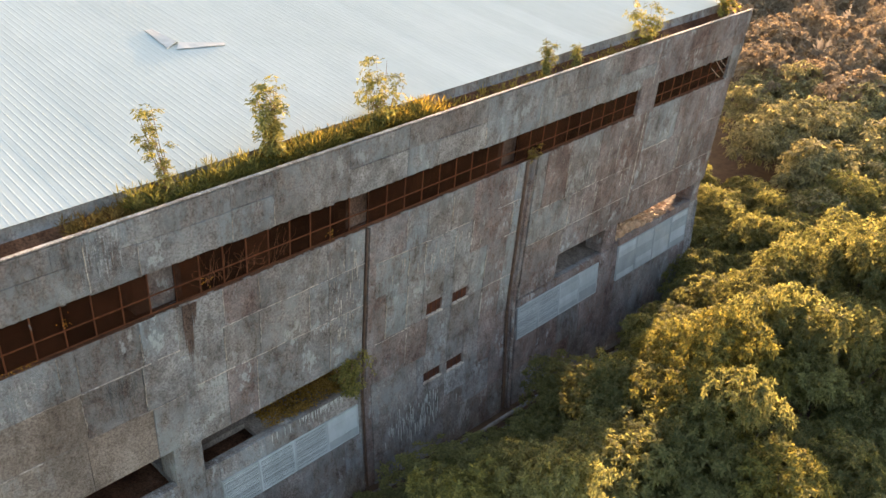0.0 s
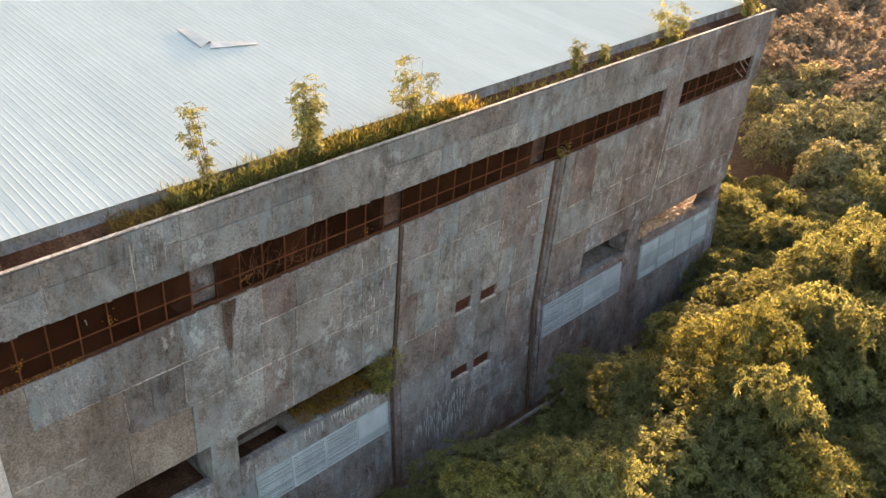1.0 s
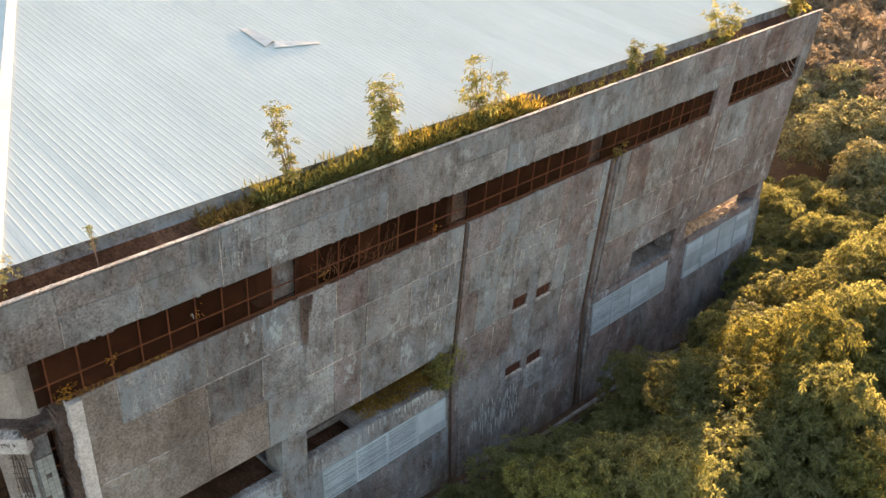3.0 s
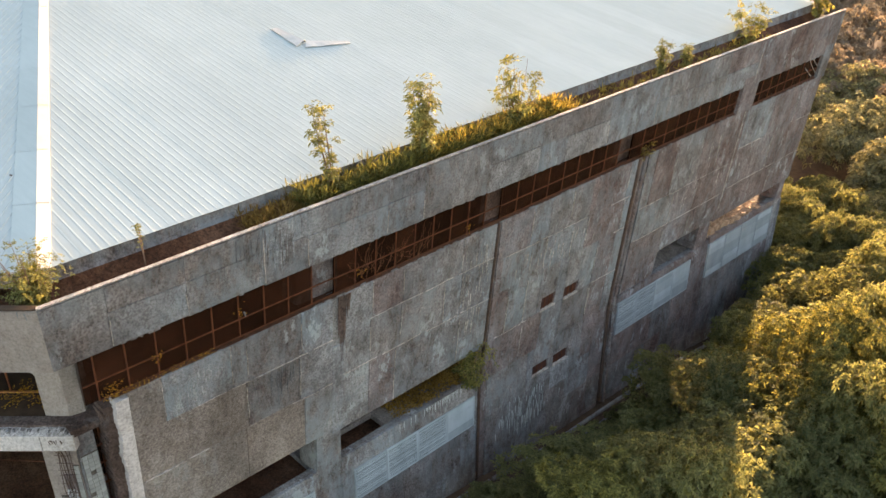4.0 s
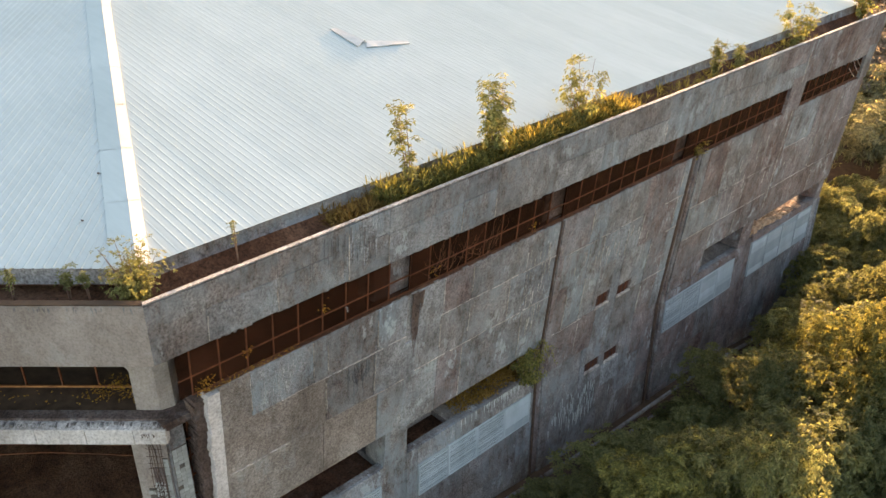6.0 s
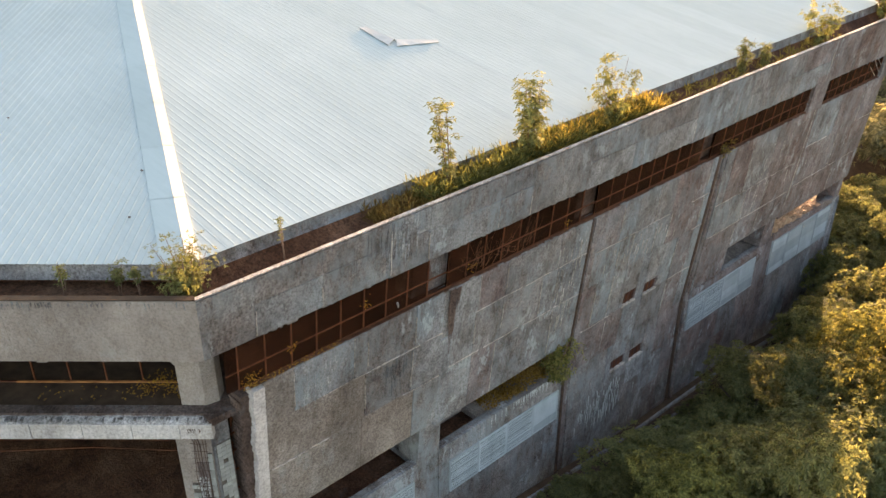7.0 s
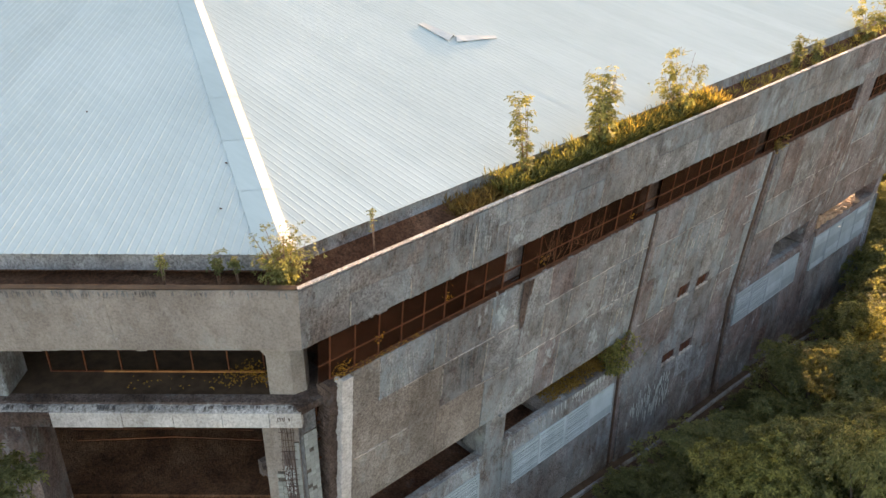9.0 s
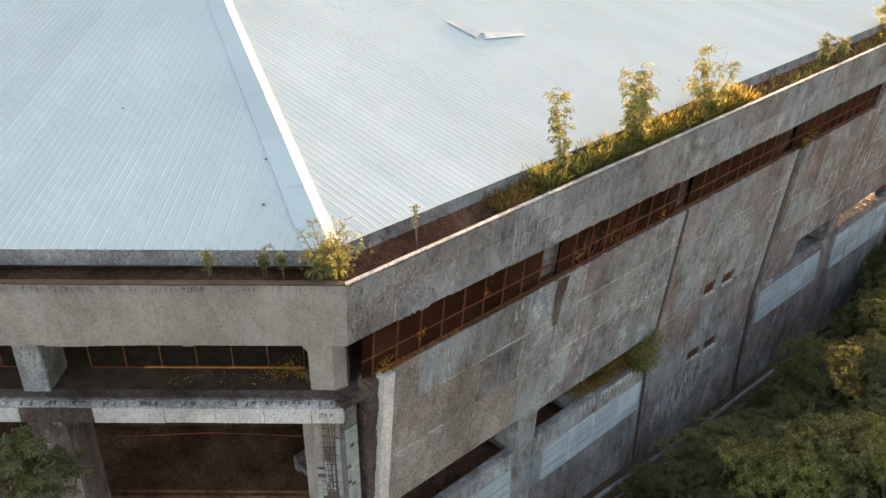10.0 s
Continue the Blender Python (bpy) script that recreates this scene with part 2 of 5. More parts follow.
M_DRY = leaf("dry yellow weeds", (0.2, 0.15, 0.04), (0.42, 0.31, 0.085), (1.5, 1.35, 0.8))
M_WEED = leaf("green weeds", (0.11, 0.115, 0.04), (0.26, 0.23, 0.08), (1.5, 1.4, 0.8))
M_IVY = leaf("dull creeper leaves", (0.2, 0.125, 0.04), (0.38, 0.245, 0.08), (1.4, 1.3, 0.9))


# ---- building blocks ----
def mesh_from(name, verts, faces, mat, smooth=False):
    me = bpy.data.meshes.new(name)
    me.from_pydata([tuple(v) for v in verts], [], faces)
    me.materials.append(mat)
    if smooth:
        me.polygons.foreach_set("use_smooth", [True] * len(me.polygons))
    me.update()
    return me


def part(name, me, parent, label="", kind=""):
    ob = new(name, me)
    ob.parent = parent
    return tagged(ob, label, kind=kind)


def thing(name, label, category, place=(0, 0, 0), group="", kind=""):
    ob = new(name)
    ob.empty_display_size = 0.3
    ob.matrix_world = Matrix.Translation(place)
    return tagged(ob, label, category, group, kind)


def orient(verts, faces):
    """Turn the faces of a convex lump outward."""
    c = sum((Vector(v) for v in verts), Vector()) / len(verts)
    out = []
    for f in faces:
        p = [Vector(verts[i]) for i in f]
        n = (p[1] - p[0]).cross(p[2] - p[0])
        out.append(f if n.dot(sum(p, Vector()) / len(p) - c) > 0 else tuple(reversed(f)))
    return out


def block(f, a0, a1, z0, z1, d0, d1, ch=0.0, m0=False, m1=0.0, dz=0.0):
    """Verts and faces of a slab in the frame f: a along the wall, z up, d into it. ch: worn front edge. m0: mitred at the corner. m1: mitred at that far length."""
    def at(a, z, d, end):
        if end == 0 and m0:
            a = MITRE * delta(z, d) + a0
        if end == 1 and m1:
            a = m1 - MITRE * delta(z, d)
        return f(a, z, d)
    rings = [(0.0, d0, ch), (0.0, d0 + ch, 0.0), (0.0, d1, 0.0)] if ch else [(0.0, d0, 0.0), (0.0, d1, 0.0)]
    verts = []
    for _, d, c in rings:
        verts += [at(a0 + c, z0 + c, d, 0), at(a1 - c, z0 + c, d, 1), at(a1 - c, z1 - c + dz, d, 1), at(a0 + c, z1 - c, d, 0)]
    faces = [(0, 1, 2, 3)]
    for r in range(len(rings) - 1):
        for i in range(4):
            j = (i + 1) % 4
            faces.append((4 * r + i, 4 * r + j, 4 * r + 4 + j, 4 * r + 4 + i))
    n = 4 * (len(rings) - 1)
    faces.append((n, n + 1, n + 2, n + 3))
    return verts, orient(verts, faces)


def slab(name, mat, parent, f, *args, label="", **kw):
    v, fc = block(f, *args, **kw)
    return part(name, mesh_from(name, v, fc, mat), parent, label)


def joined(pieces):
    verts, faces = [], []
    for v, f in pieces:
        n = len(verts)
        verts += list(v)
        faces += [tuple(i + n for i in q) for q in f]
    return verts, faces


def minus(rects, holes):
    """Rectangles (a0, a1, z0, z1) less the holes."""
    for ha0, ha1, hz0, hz1 in holes:
        out = []
        for a0, a1, z0, z1 in rects:
            if ha1 <= a0 or ha0 >= a1 or hz1 <= z0 or hz0 >= z1:
                out.append((a0, a1, z0, z1))
                continue
            if ha0 > a0:
                out.append((a0, ha0, z0, z1))
            if ha1 < a1:
                out.append((ha1, a1, z0, z1))
            b0, b1 = max(a0, ha0), min(a1, ha1)
            if hz0 > z0:
                out.append((b0, b1, z0, hz0))
            if hz1 < z1:
                out.append((b0, b1, hz1, z1))
        rects = out
    return [r for r in rects if r[1] - r[0] > 0.02 and r[3] - r[2] > 0.02]


def tube(points, radii, sides=7):
    """Verts and faces of a bent, tapered tube."""
    pts = [Vector(p) for p in points]
    verts, faces = [], []
    for i, p in enumerate(pts):
        t = (pts[min(i + 1, len(pts) - 1)] - pts[max(i - 1, 0)]).normalized()
        s = t.orthogonal().normalized()
        w = t.cross(s)
        for k in range(sides):
            g = 2 * math.pi * k / sides
            verts.append(p + (s * math.cos(g) + w * math.sin(g)) * radii[i])
    for i in range(len(pts) - 1):
        for k in range(sides):
            k2 = (k + 1) % sides
            faces.append((i * sides + k, i * sides + k2, (i + 1) * sides + k2, (i + 1) * sides + k))
    faces.append(tuple(range(sides))[::-1])
    faces.append(tuple(range((len(pts) - 1) * sides, len(pts) * sides)))
    return verts, faces

# ---- ground ----
FALL = ((11.5, 0.85), (15.0, 0.45), (18.0, 0.08), (22.4, -0.1), (27.4, -0.38), (36.0, -1.6))


def lie(y):
    """How high the ground lies: it falls along the side wall."""
    return float(np.interp(y, [p[0] for p in FALL], [p[1] for p in FALL]))


def build_ground():
    n, far = 90, 900.0
    xs = [(-1 + 2 * i / n) for i in range(n + 1)]
    xs = [math.copysign(abs(v) ** 2.2, v) * far for v in xs]
    verts, faces = [], []
    for x in xs:
        for y in xs:
            z = 0.0
            if x > 1.5 or y > 45 or y < -20:
                z = 0.5 * noise.noise(Vector((x * 0.05, y * 0.05, 0))) - 0.25
            verts.append((x, y + 15, min(z, 0.0) - 0.02 + lie(y + 15)))
    for i in range(n):
        for j in range(n):
            a = i * (n + 1) + j
            faces.append((a, a + n + 1, a + n + 2, a + 1))
    ob = new("ground", mesh_from("ground", verts, faces, M_SOIL, True))
    tagged(ob, "dark earth covered with dead leaves under the trees", "ground", kind="structure")


build_ground()

# ---- the abandoned building ----
building = thing("industrial_building", "abandoned concrete factory with stained leaning walls and white metal roof", "building")
rng = random.Random(11)
BAYS = [(1.55, 7.55), (7.95, 14.2), (14.72, 21.95), (22.7, 29.6), (30.05, 36.9)]
SILL = 12.15
SMALL_WINDOWS = [(17.27, 18.08, 7.18, 7.76), (18.62, 19.48, 7.14, 7.66), (17.32, 18.26, 3.95, 4.42), (18.58, 19.5, 3.88, 4.38)]


def band_top(y):
    return 13.62 - 0.009 * y


def wall_foot(y):
    return 7.2 - 0.018 * y


def panels(f, rects, mat, depth=(0.0, 0.1), name="wall_panel", gap=0.006, ch=0.008):
    for a0, a1, z0, z1 in rects:
        out = rng.uniform(-0.012, 0.012)
        m = mat(a0, a1, z0, z1) if callable(mat) else mat
        slab(name, m, building, f, a0 + gap, a1 - gap, z0 + gap, z1 - gap, depth[0] + out, depth[1], ch)


def cut(a0, a1, lo, hi):
    """Uneven widths from a0 to a1."""
    marks = [a0]
    while a1 - marks[-1] > hi:
        marks.append(marks[-1] + rng.uniform(lo, hi))
    if a1 - marks[-1] < lo * 0.6 and len(marks) > 1:
        marks.pop()
    return marks + [a1]


def rows_of(a0, a1, zs, lo=0.95, hi=1.7):
    out = []
    for z1, z0 in zip(zs, zs[1:]):
        m = cut(a0, a1, lo, hi)
        out += [(p, q, z0, z1) for p, q in zip(m, m[1:])]
    return out


def tone(a0, a1, z0, z1):
    r = rng.random()
    # browner with distance: haze along the wall is put into the coat
    if a0 > 13 and r < (0.45 if a0 < 21 else 0.75):
        return C_BROWN
    return C_DARK if r < 0.25 else C_WALL


TONES = {"w": C_WALL, "b": C_WASH, "d": C_DARK, "n": C_BROWN, "r": C_ROUGH, "p": C_PALE}
# shuttering of each bay, row by row from the top: lower edge, joints along the wall, coat of each panel
FORMWORK = [
    [(10.72, (1.55, 2.4, 4.3, 4.75, 6.5, 7.55), "rbwdb"), (9.1, (1.55, 4.7, 6.4, 7.55), "rdw"), (7.17, (1.55, 4.6, 6.55, 7.55), "rrb")],
    [(10.83, (7.95, 9.0, 10.2, 11.8, 12.7, 13.4, 14.2), "wndwwb"), (9.2, (7.95, 8.95, 10.15, 12.0, 12.75, 14.2), "wwbwd"), (7.0, (7.95, 8.95, 10.0, 12.8, 14.2), "bndw")],
    [(10.6, (14.72, 16.05, 17.0, 18.2, 19.3, 21.55, 21.95), "nwbwnb"), (9.15, (14.72, 16.2, 17.0, 18.5, 19.35, 21.55, 21.95), "bwbwnb"),
     (7.15, (14.72, 15.25, 16.25, 17.05, 18.55, 19.47, 20.3, 21.45, 21.95), "nwbbbwnb"), (5.3, (14.72, 16.3, 17.4, 18.55, 20.3, 21.4, 21.95), "nnwdnb")],
    [(9.65, (22.7, 23.3, 24.8, 26.8, 28.2, 29.6), "bnwnn"), (8.1, (22.7, 25.25, 27.1, 29.6), "wnn"), (6.73, (22.7, 25.1, 27.1, 29.6), "nnn")],
    [(10.2, (30.05, 32.6, 35.0, 36.9), "wnn"), (8.22, (30.05, 33.4, 36.9), "nn"), (6.6, (30.05, 34.2, 36.9), "nn")],
]
PARAPET_MARKS = (0.35, 1.42, 3.3, 5.42, 6.75, 9.45, 10.83, 13.55, 15.9, 17.25, 19.5, 22.4, 24.9, 27.3, 29.8, 32.4, 34.9, 37.0)
# the last n panels of each row are browned for haze
PARAPET_UPPER, PARAPET_LOWER = "wwwwwdwwwwwwwnnnn", "wwwdbwwpwpwwwwnnn"


def seam(y0, y1, z0, z1):
    """A wavering seam of cement squeezed out between two shuttering boards."""
    n = max(3, int((abs(y1 - y0) + abs(z1 - z0)) / 0.14))
    pieces, off = [], 0.0
    for k in range(n):
        s, e = k / n, (k + 1) / n
        off = max(-0.03, min(0.03, off + rng.uniform(-0.012, 0.012)))
        w = rng.uniform(0.004, 0.012)
        if abs(y1 - y0) > abs(z1 - z0):
            pieces.append(block(side, y0 + (y1 - y0) * s, y0 + (y1 - y0) * e, z0 + off - w, z0 + off + w, -0.024, 0.05))
        else:
            pieces.append(block(side, y0 + off - w, y0 + off + w, z0 + (z1 - z0) * s, z0 + (z1 - z0) * e, -0.022, 0.05))
    v, fc = joined(pieces)
    part("joint_ridge", mesh_from("joint_ridge", v, fc, C_RIM), building)


def build_side():
    # parapet: body with a pale rim, and shuttering panels on its face
    v, fc = joined([block(side, y0, y1, band_top((y0 + y1) / 2), H, 0.05, 0.1, m0=(i == 0), m1=(LONG if i == 4 else 0.0))
                    for i, (y0, y1) in enumerate([(0, 7.5), (7.5, 15), (15, 22.5), (22.5, 30), (30, LONG)])])
    part("parapet", mesh_from("parapet", v, fc, C_WALL), building, "stained concrete parapet above the window band")
    for p, q, up, down in zip(PARAPET_MARKS, PARAPET_MARKS[1:], PARAPET_UPPER, PARAPET_LOWER):
        zb = band_top((p + q) / 2)
        zm = 14.6 - 0.011 * p + rng.uniform(-0.03, 0.03)
        for z0, z1, c in ((zb, zm, down), (zm, H - 0.05, up)):
            slab("parapet_panel", TONES[c], building, side, p + 0.004, q - 0.004, z0 + rng.uniform(-0.02, 0.03), z1 - 0.004, rng.uniform(-0.008, 0.01), 0.05, 0.006)
        if q < 36 and rng.random() < 0.7:
            seam(q, q, zb + 0.05, zb + rng.uniform(0.6, 1.4))
    slab("parapet_panel", C_WALL, building, side, 0.0, 0.35, band_top(0), H - 0.05, 0.0, 0.05, m0=True)
    slab("parapet_panel", C_WALL, building, side, LONG - 0.3, LONG, band_top(LONG), H - 0.05, 0.0, 0.05, m1=LONG)
    crumbs, a = [], 1.6
    while a < 36:
        w = rng.uniform(0.04, 0.22)
        if rng.random() < 0.6:
            zb = band_top(a)
            crumbs.append(block(side, a, a + w, zb - rng.uniform(0.006, 0.035), zb + 0.03, 0.0 + rng.uniform(0, 0.02), 0.14))
        a += w + rng.uniform(0.0, 0.2)
    for z, lo_, hi_ in ((SILL, 0.006, 0.03),):
        a = 1.7
        while a < 36:
            w = rng.uniform(0.06, 0.35)
            if rng.random() < 0.5:
                crumbs.append(block(side, a, a + w, z - 0.02, z + rng.uniform(lo_, hi_), 0.0 + rng.uniform(0, 0.02), rng.uniform(0.04, 0.08)))
            a += w + rng.uniform(0.0, 0.25)
    v, fc = joined(crumbs)
    part("crumbling_edge", mesh_from("crumbling_edge", v, fc, C_WALL), building, kind="stuff")
    slab("parapet_rim", C_RIM, building, side, 0.0, LONG, H, H + 0.03, -0.012, 0.105, m0=True, m1=LONG, label="narrow pale rim of the parapet")
    # leaning upper wall
    for i, (a0, a1) in enumerate(BAYS):
        rects, z1 = [], SILL
        for z0, marks, coats in FORMWORK[i]:
            holes = SMALL_WINDOWS if i == 2 else [(25.1, 29.6, 5.0, wall_foot(26.1))] if i == 3 else []
            for p, q, c in zip(marks, marks[1:], coats):
                panels(side, minus([(p, q, z0, z1)], holes), TONES[c])
                if p > a0 + 0.1 and rng.random() < 0.75 and not (i == 2 and 17 < p < 19.8 and z0 < 8):
                    seam(p, p, z0 + rng.uniform(0, 0.3) * (z1 - z0), z1 - rng.uniform(0, 0.25) * (z1 - z0))
            # rough joints left by the shuttering, standing a little proud
            if z0 > FORMWORK[i][-1][0]:
                m = cut(a0, a1, 0.7, 2.2)
                for p, q in zip(m, m[1:]):
                    if rng.random() < 0.85 and not (i == 2 and 17 < q < 20.5 and z0 < 8):
                        seam(p + rng.uniform(0.0, 0.25), q, z0, z0)
            z1 = z0
        foot = FORMWORK[i][-1][0]
        body = minus([(a0, a1, foot, SILL)], SMALL_WINDOWS if i == 2 else [])
        if i == 3:
            body.append((a0, 25.1, 5.45, foot))
            panels(side, [(a0, 23.9, 5.5, foot), (23.9, 25.1, 5.5, foot)], C_BROWN)
        v, fc = joined([block(side, p, q, z0, z1, 0.1, 0.21) for p, q, z0, z1 in body])
        part("wall_body", mesh_from("wall_body", v, fc, C_WALL), building)
    # grooves with drain pipes at the column lines
    for y0, y1, d0, z0, z1, mat in ((7.55, 7.95, 0.0, 7.0, 10.4, C_WASH), (7.55, 7.95, 0.06, 10.4, SILL, C_WALL), (14.2, 14.42, 0.12, 5.35, SILL, C_DARK), (14.42, 14.72, 0.0, 5.35, SILL, C_BROWN), (21.95, 22.7, 0.06, 5.35, SILL, C_BROWN), (29.6, 30.05, 0.0, 6.6, SILL, C_BROWN)):
        slab("pilaster", mat, building, side, y0, y1, z0, z1, d0, 0.34)
    for y, r, zt, zb, mat in ((14.31, 0.05, 12.1, 5.4, M_PIPE), (22.12, 0.07, 12.1, 5.4, M_PIPE), (22.48, 0.09, 12.1, 5.4, C_BROWN), (29.82, 0.06, 12.1, 7.2, C_RIM)):
        pts = [side(y, zt - (zt - zb) * k / 6, 0.045) + Vector((0, 0.012 * math.sin(k * 2.3), 0)) for k in range(7)]
        if zb < 6:
            pts += [low(y, z, -0.0) for z in (4.6, 3.0, 1.4, 0.0, -1.0)]
        v, fc = tube(pts, [r] * len(pts), 8)
        part("drain_pipe", mesh_from("drain_pipe", v, fc, mat, True), building, "old drain pipe running down the wall")
    # upright lower wall
    for y0, y1, mat in ((7.4, 7.95, C_WALL), (14.2, 14.72, C_BROWN), (21.95, 22.7, C_BROWN), (29.25, 30.0, C_BROWN), (36.2, 36.88, C_PALE)):
        v, fc = block(low, y0, y1, -2.2, 5.4, 0.05, 0.6)
        part("pier", mesh_from("pier", v, fc, mat), building)
    lower = {0: (1.0, 6.85), 1: (8.43, 14.05), 3: (22.78, 28.45), 4: (30.0, 36.1)}
    tops = {0: (5.62, 4.95, 3.5), 1: (5.6, 4.82, 3.44), 3: (5.35, 4.98, 3.35), 4: (5.55, 5.2, 3.3)}
    for i, (a0, a1) in enumerate(BAYS):
        e0, e1 = (0.42, 7.4) if i == 0 else (BAYS[i][0], BAYS[i][1] if i < 4 else 36.2)
        if i == 1:
            e0 = 7.95
        if i == 3:
            e1 = 29.25
        if i == 4:
            e0 = 30.0
        holes = []
        top = 5.3
        if i in lower:
            l0, l1 = lower[i]
            top, lz1, lz0 = tops[i]
            holes = [(l0, l1, lz0, lz1)]
        else:
            holes = SMALL_WINDOWS
        rects = rows_of(e0, e1, [3.35, 1.75, 0.1, -1.7]) + rows_of(e0, e1, [top, 3.35], 1.2, 2.4)
        panels(low, minus(rects, holes), lambda p, q, z0, z1: C_DARK if z1 < 3.6 and rng.random() < 0.6 else tone(9, q, z0, 20) if p < 20 else C_BROWN)
        v, fc = joined([block(low, p, q, z0, z1, 0.1, 0.32) for p, q, z0, z1 in minus([(e0, e1, -2.2, top)], holes)])
        part("wall_body", mesh_from("wall_body", v, fc, C_DARK), building)
    return lower, tops


LOUVRES, TOPS = build_side()


def louvre_panel(y0, y1, z0, z1, flat, n=12):
    """One framed panel with sloping slats, or a plain sheet."""
    p = new("louvre_panel")
    p.parent = building
    p.empty_display_size = 0.2
    tagged(p, "white louvre panel with horizontal slats" if not flat else "plain white infill panel with faint boards")
    fr = 0.045
    bars = [block(low, y0, y0 + fr, z0, z1, -0.035, 0.06), block(low, y1 - fr, y1, z0, z1, -0.035, 0.06),
            block(low, y0 + fr, y1 - fr, z0, z0 + fr, -0.035, 0.06), block(low, y0 + fr, y1 - fr, z1 - fr, z1, -0.035, 0.06)]
    v, fc = joined(bars)
    part("frame", mesh_from("frame", v, fc, M_LOUVRE), p)
    h = (z1 - z0 - 2 * fr) / n
    full = 0.97 if flat else 0.62
    if not flat:
        # added dark sheet in place of the shade between slats
        v, fc = block(low, y0 + fr, y1 - fr, z0 + fr, z1 - fr, 0.02, 0.04)
        part("back", mesh_from("back", v, fc, M_GROUT_AND_GAP), p, "dark sheet standing for the shade between the slats")
    for k in range(n):
        b = z0 + fr + k * h
        v, fc = block(low, y0 + fr, y1 - fr, b, b + h * full, -0.02 + 0.006 * (k % 2), -0.005)
        part("slat", mesh_from("slat", v, fc, M_LOUVRE), p)


for bay, (l0, l1) in LOUVRES.items():
    _, z1, z0 = TOPS[bay]
    step = (l1 - l0) / 4
    for k in range(4):
        louvre_panel(l0 + k * step + 0.01, l0 + (k + 1) * step - 0.01, z0 + 0.01, z1 - 0.01, flat=(bay == 4 or (bay == 1 and k == 3) or (bay == 3 and k >= 2)), n=(4 if bay == 1 and k == 3 else 6 if bay == 4 or (bay == 3 and k >= 2) else 22))


def small_window(a0, a1, z0, z1, f):
    w = new("small_window")
    w.parent = building
    tagged(w, "small rusted window in a deep recess")
    t = 0.02
    v, fc = joined([block(f, a0, a0 + t, z0, z1, 0.02, 0.3), block(f, a1 - t, a1, z0, z1, 0.02, 0.3),
                    block(f, a0 + t, a1 - t, z1 - t, z1, 0.02, 0.3)])
    part("reveal", mesh_from("reveal", v, fc, C_BROWN), w)
    v, fc = block(f, a0 - 0.02, a1 + 0.02, z0 - 0.05, z0 + 0.008, -0.03, 0.3)
    part("sill", mesh_from("sill", v, fc, C_RIM), w, "worn pale sill")
    for k in (1, 2):
        v, fc = block(f, a0 + t + k * (a1 - a0 - 2 * t) / 3 - 0.012, a0 + t + k * (a1 - a0 - 2 * t) / 3 + 0.012, z0 + 0.008, z1 - t, 0.04, 0.07)
        part("mullion", mesh_from("mullion", v, fc, M_RUST), w)
    # opaque sheet added in place of the glass, which would look black
    v, fc = block(f, a0 + t, a1 - t, z0 + 0.008, z1 - t, 0.08, 0.086)
    part("pane", mesh_from("pane", v, fc, M_OPAQUE_PANE), w, "opaque red-brown pane")


for k, rect in enumerate(SMALL_WINDOWS):
    small_window(*rect, side if k < 2 else low)


def window_band(f, a0, a1, z0, z1, d, pitch, mid, panes=0.6, mat=M_RUST, bare=()):
    """A rusted steel window: posts, a rail, and the panes that are left."""
    w = new("window")
    w.parent = building
    tagged(w, "rusted steel window band with dusty and missing panes")
    n = max(1, round((a1 - a0) / pitch))
    s = (a1 - a0) / n
    for k in range(n + 1):
        a = a0 + k * s
        v, fc = block(f, a - 0.015, a + 0.015, z0, z1, d, d + 0.05)
        part("mullion", mesh_from("mullion", v, fc, mat), w)
    for z in (z0 + 0.02, mid, z1 - 0.04):
        v, fc = block(f, a0, a1, z - 0.013, z + 0.013, d - 0.006, d + 0.04)
        part("rail", mesh_from("rail", v, fc, mat), w)
    for k in range(n):
        for lo_, hi_ in ((z0 + 0.04, mid - 0.02), (mid + 0.02, z1 - 0.06)):
            if rng.random() < panes and not any(abs(a0 + (k + 0.5) * s - c) < 0.3 for c in bare):
                v, fc = block(f, a0 + k * s + 0.025, a0 + (k + 1) * s - 0.025, lo_, hi_, d + 0.02, d + 0.026)
                part("pane", mesh_from("pane", v, fc, M_GLASS), w)


# ---- window band of the long side ----
BAND = [(0.95, 7.7), (7.7, 14.4), (14.4, 21.45), (21.45, 29.0), (30.3, 36.35)]
COLUMNS = ((6.65, 8.05, 0.45, C_BROWN), (13.75, 14.75, 0.45, C_BROWNER), (20.8, 21.9, 0.45, C_BROWNER), (29.0, 30.3, 0.0, C_BROWN), (36.35, LONG - 0.15, 0.0, C_WALL))
for i, (a0, a1) in enumerate(BAND):
    zt = band_top((a0 + a1) / 2) + 0.06
    window_band(side, a0, a1, SILL + 0.03, zt, 0.14, 0.77, 12.75 - 0.004 * a0, 1.0, bare=(7.3, 14.03, 21.06))
slab("corner_pane", M_GLASS, building, side, 0.62, 0.93, SILL + 0.05, 13.6, 0.165, 0.171, label="dusty brown pane beside the corner column")
slab("corner_rail", M_RUST, building, side, 0.62, 0.94, 12.735, 12.76, 0.135, 0.175)
for y0, y1, d0, mat in COLUMNS:
    slab("band_column", mat, building, side, y0, y1, SILL - 0.1, 13.75, d0, d0 + 0.7, 0.015)
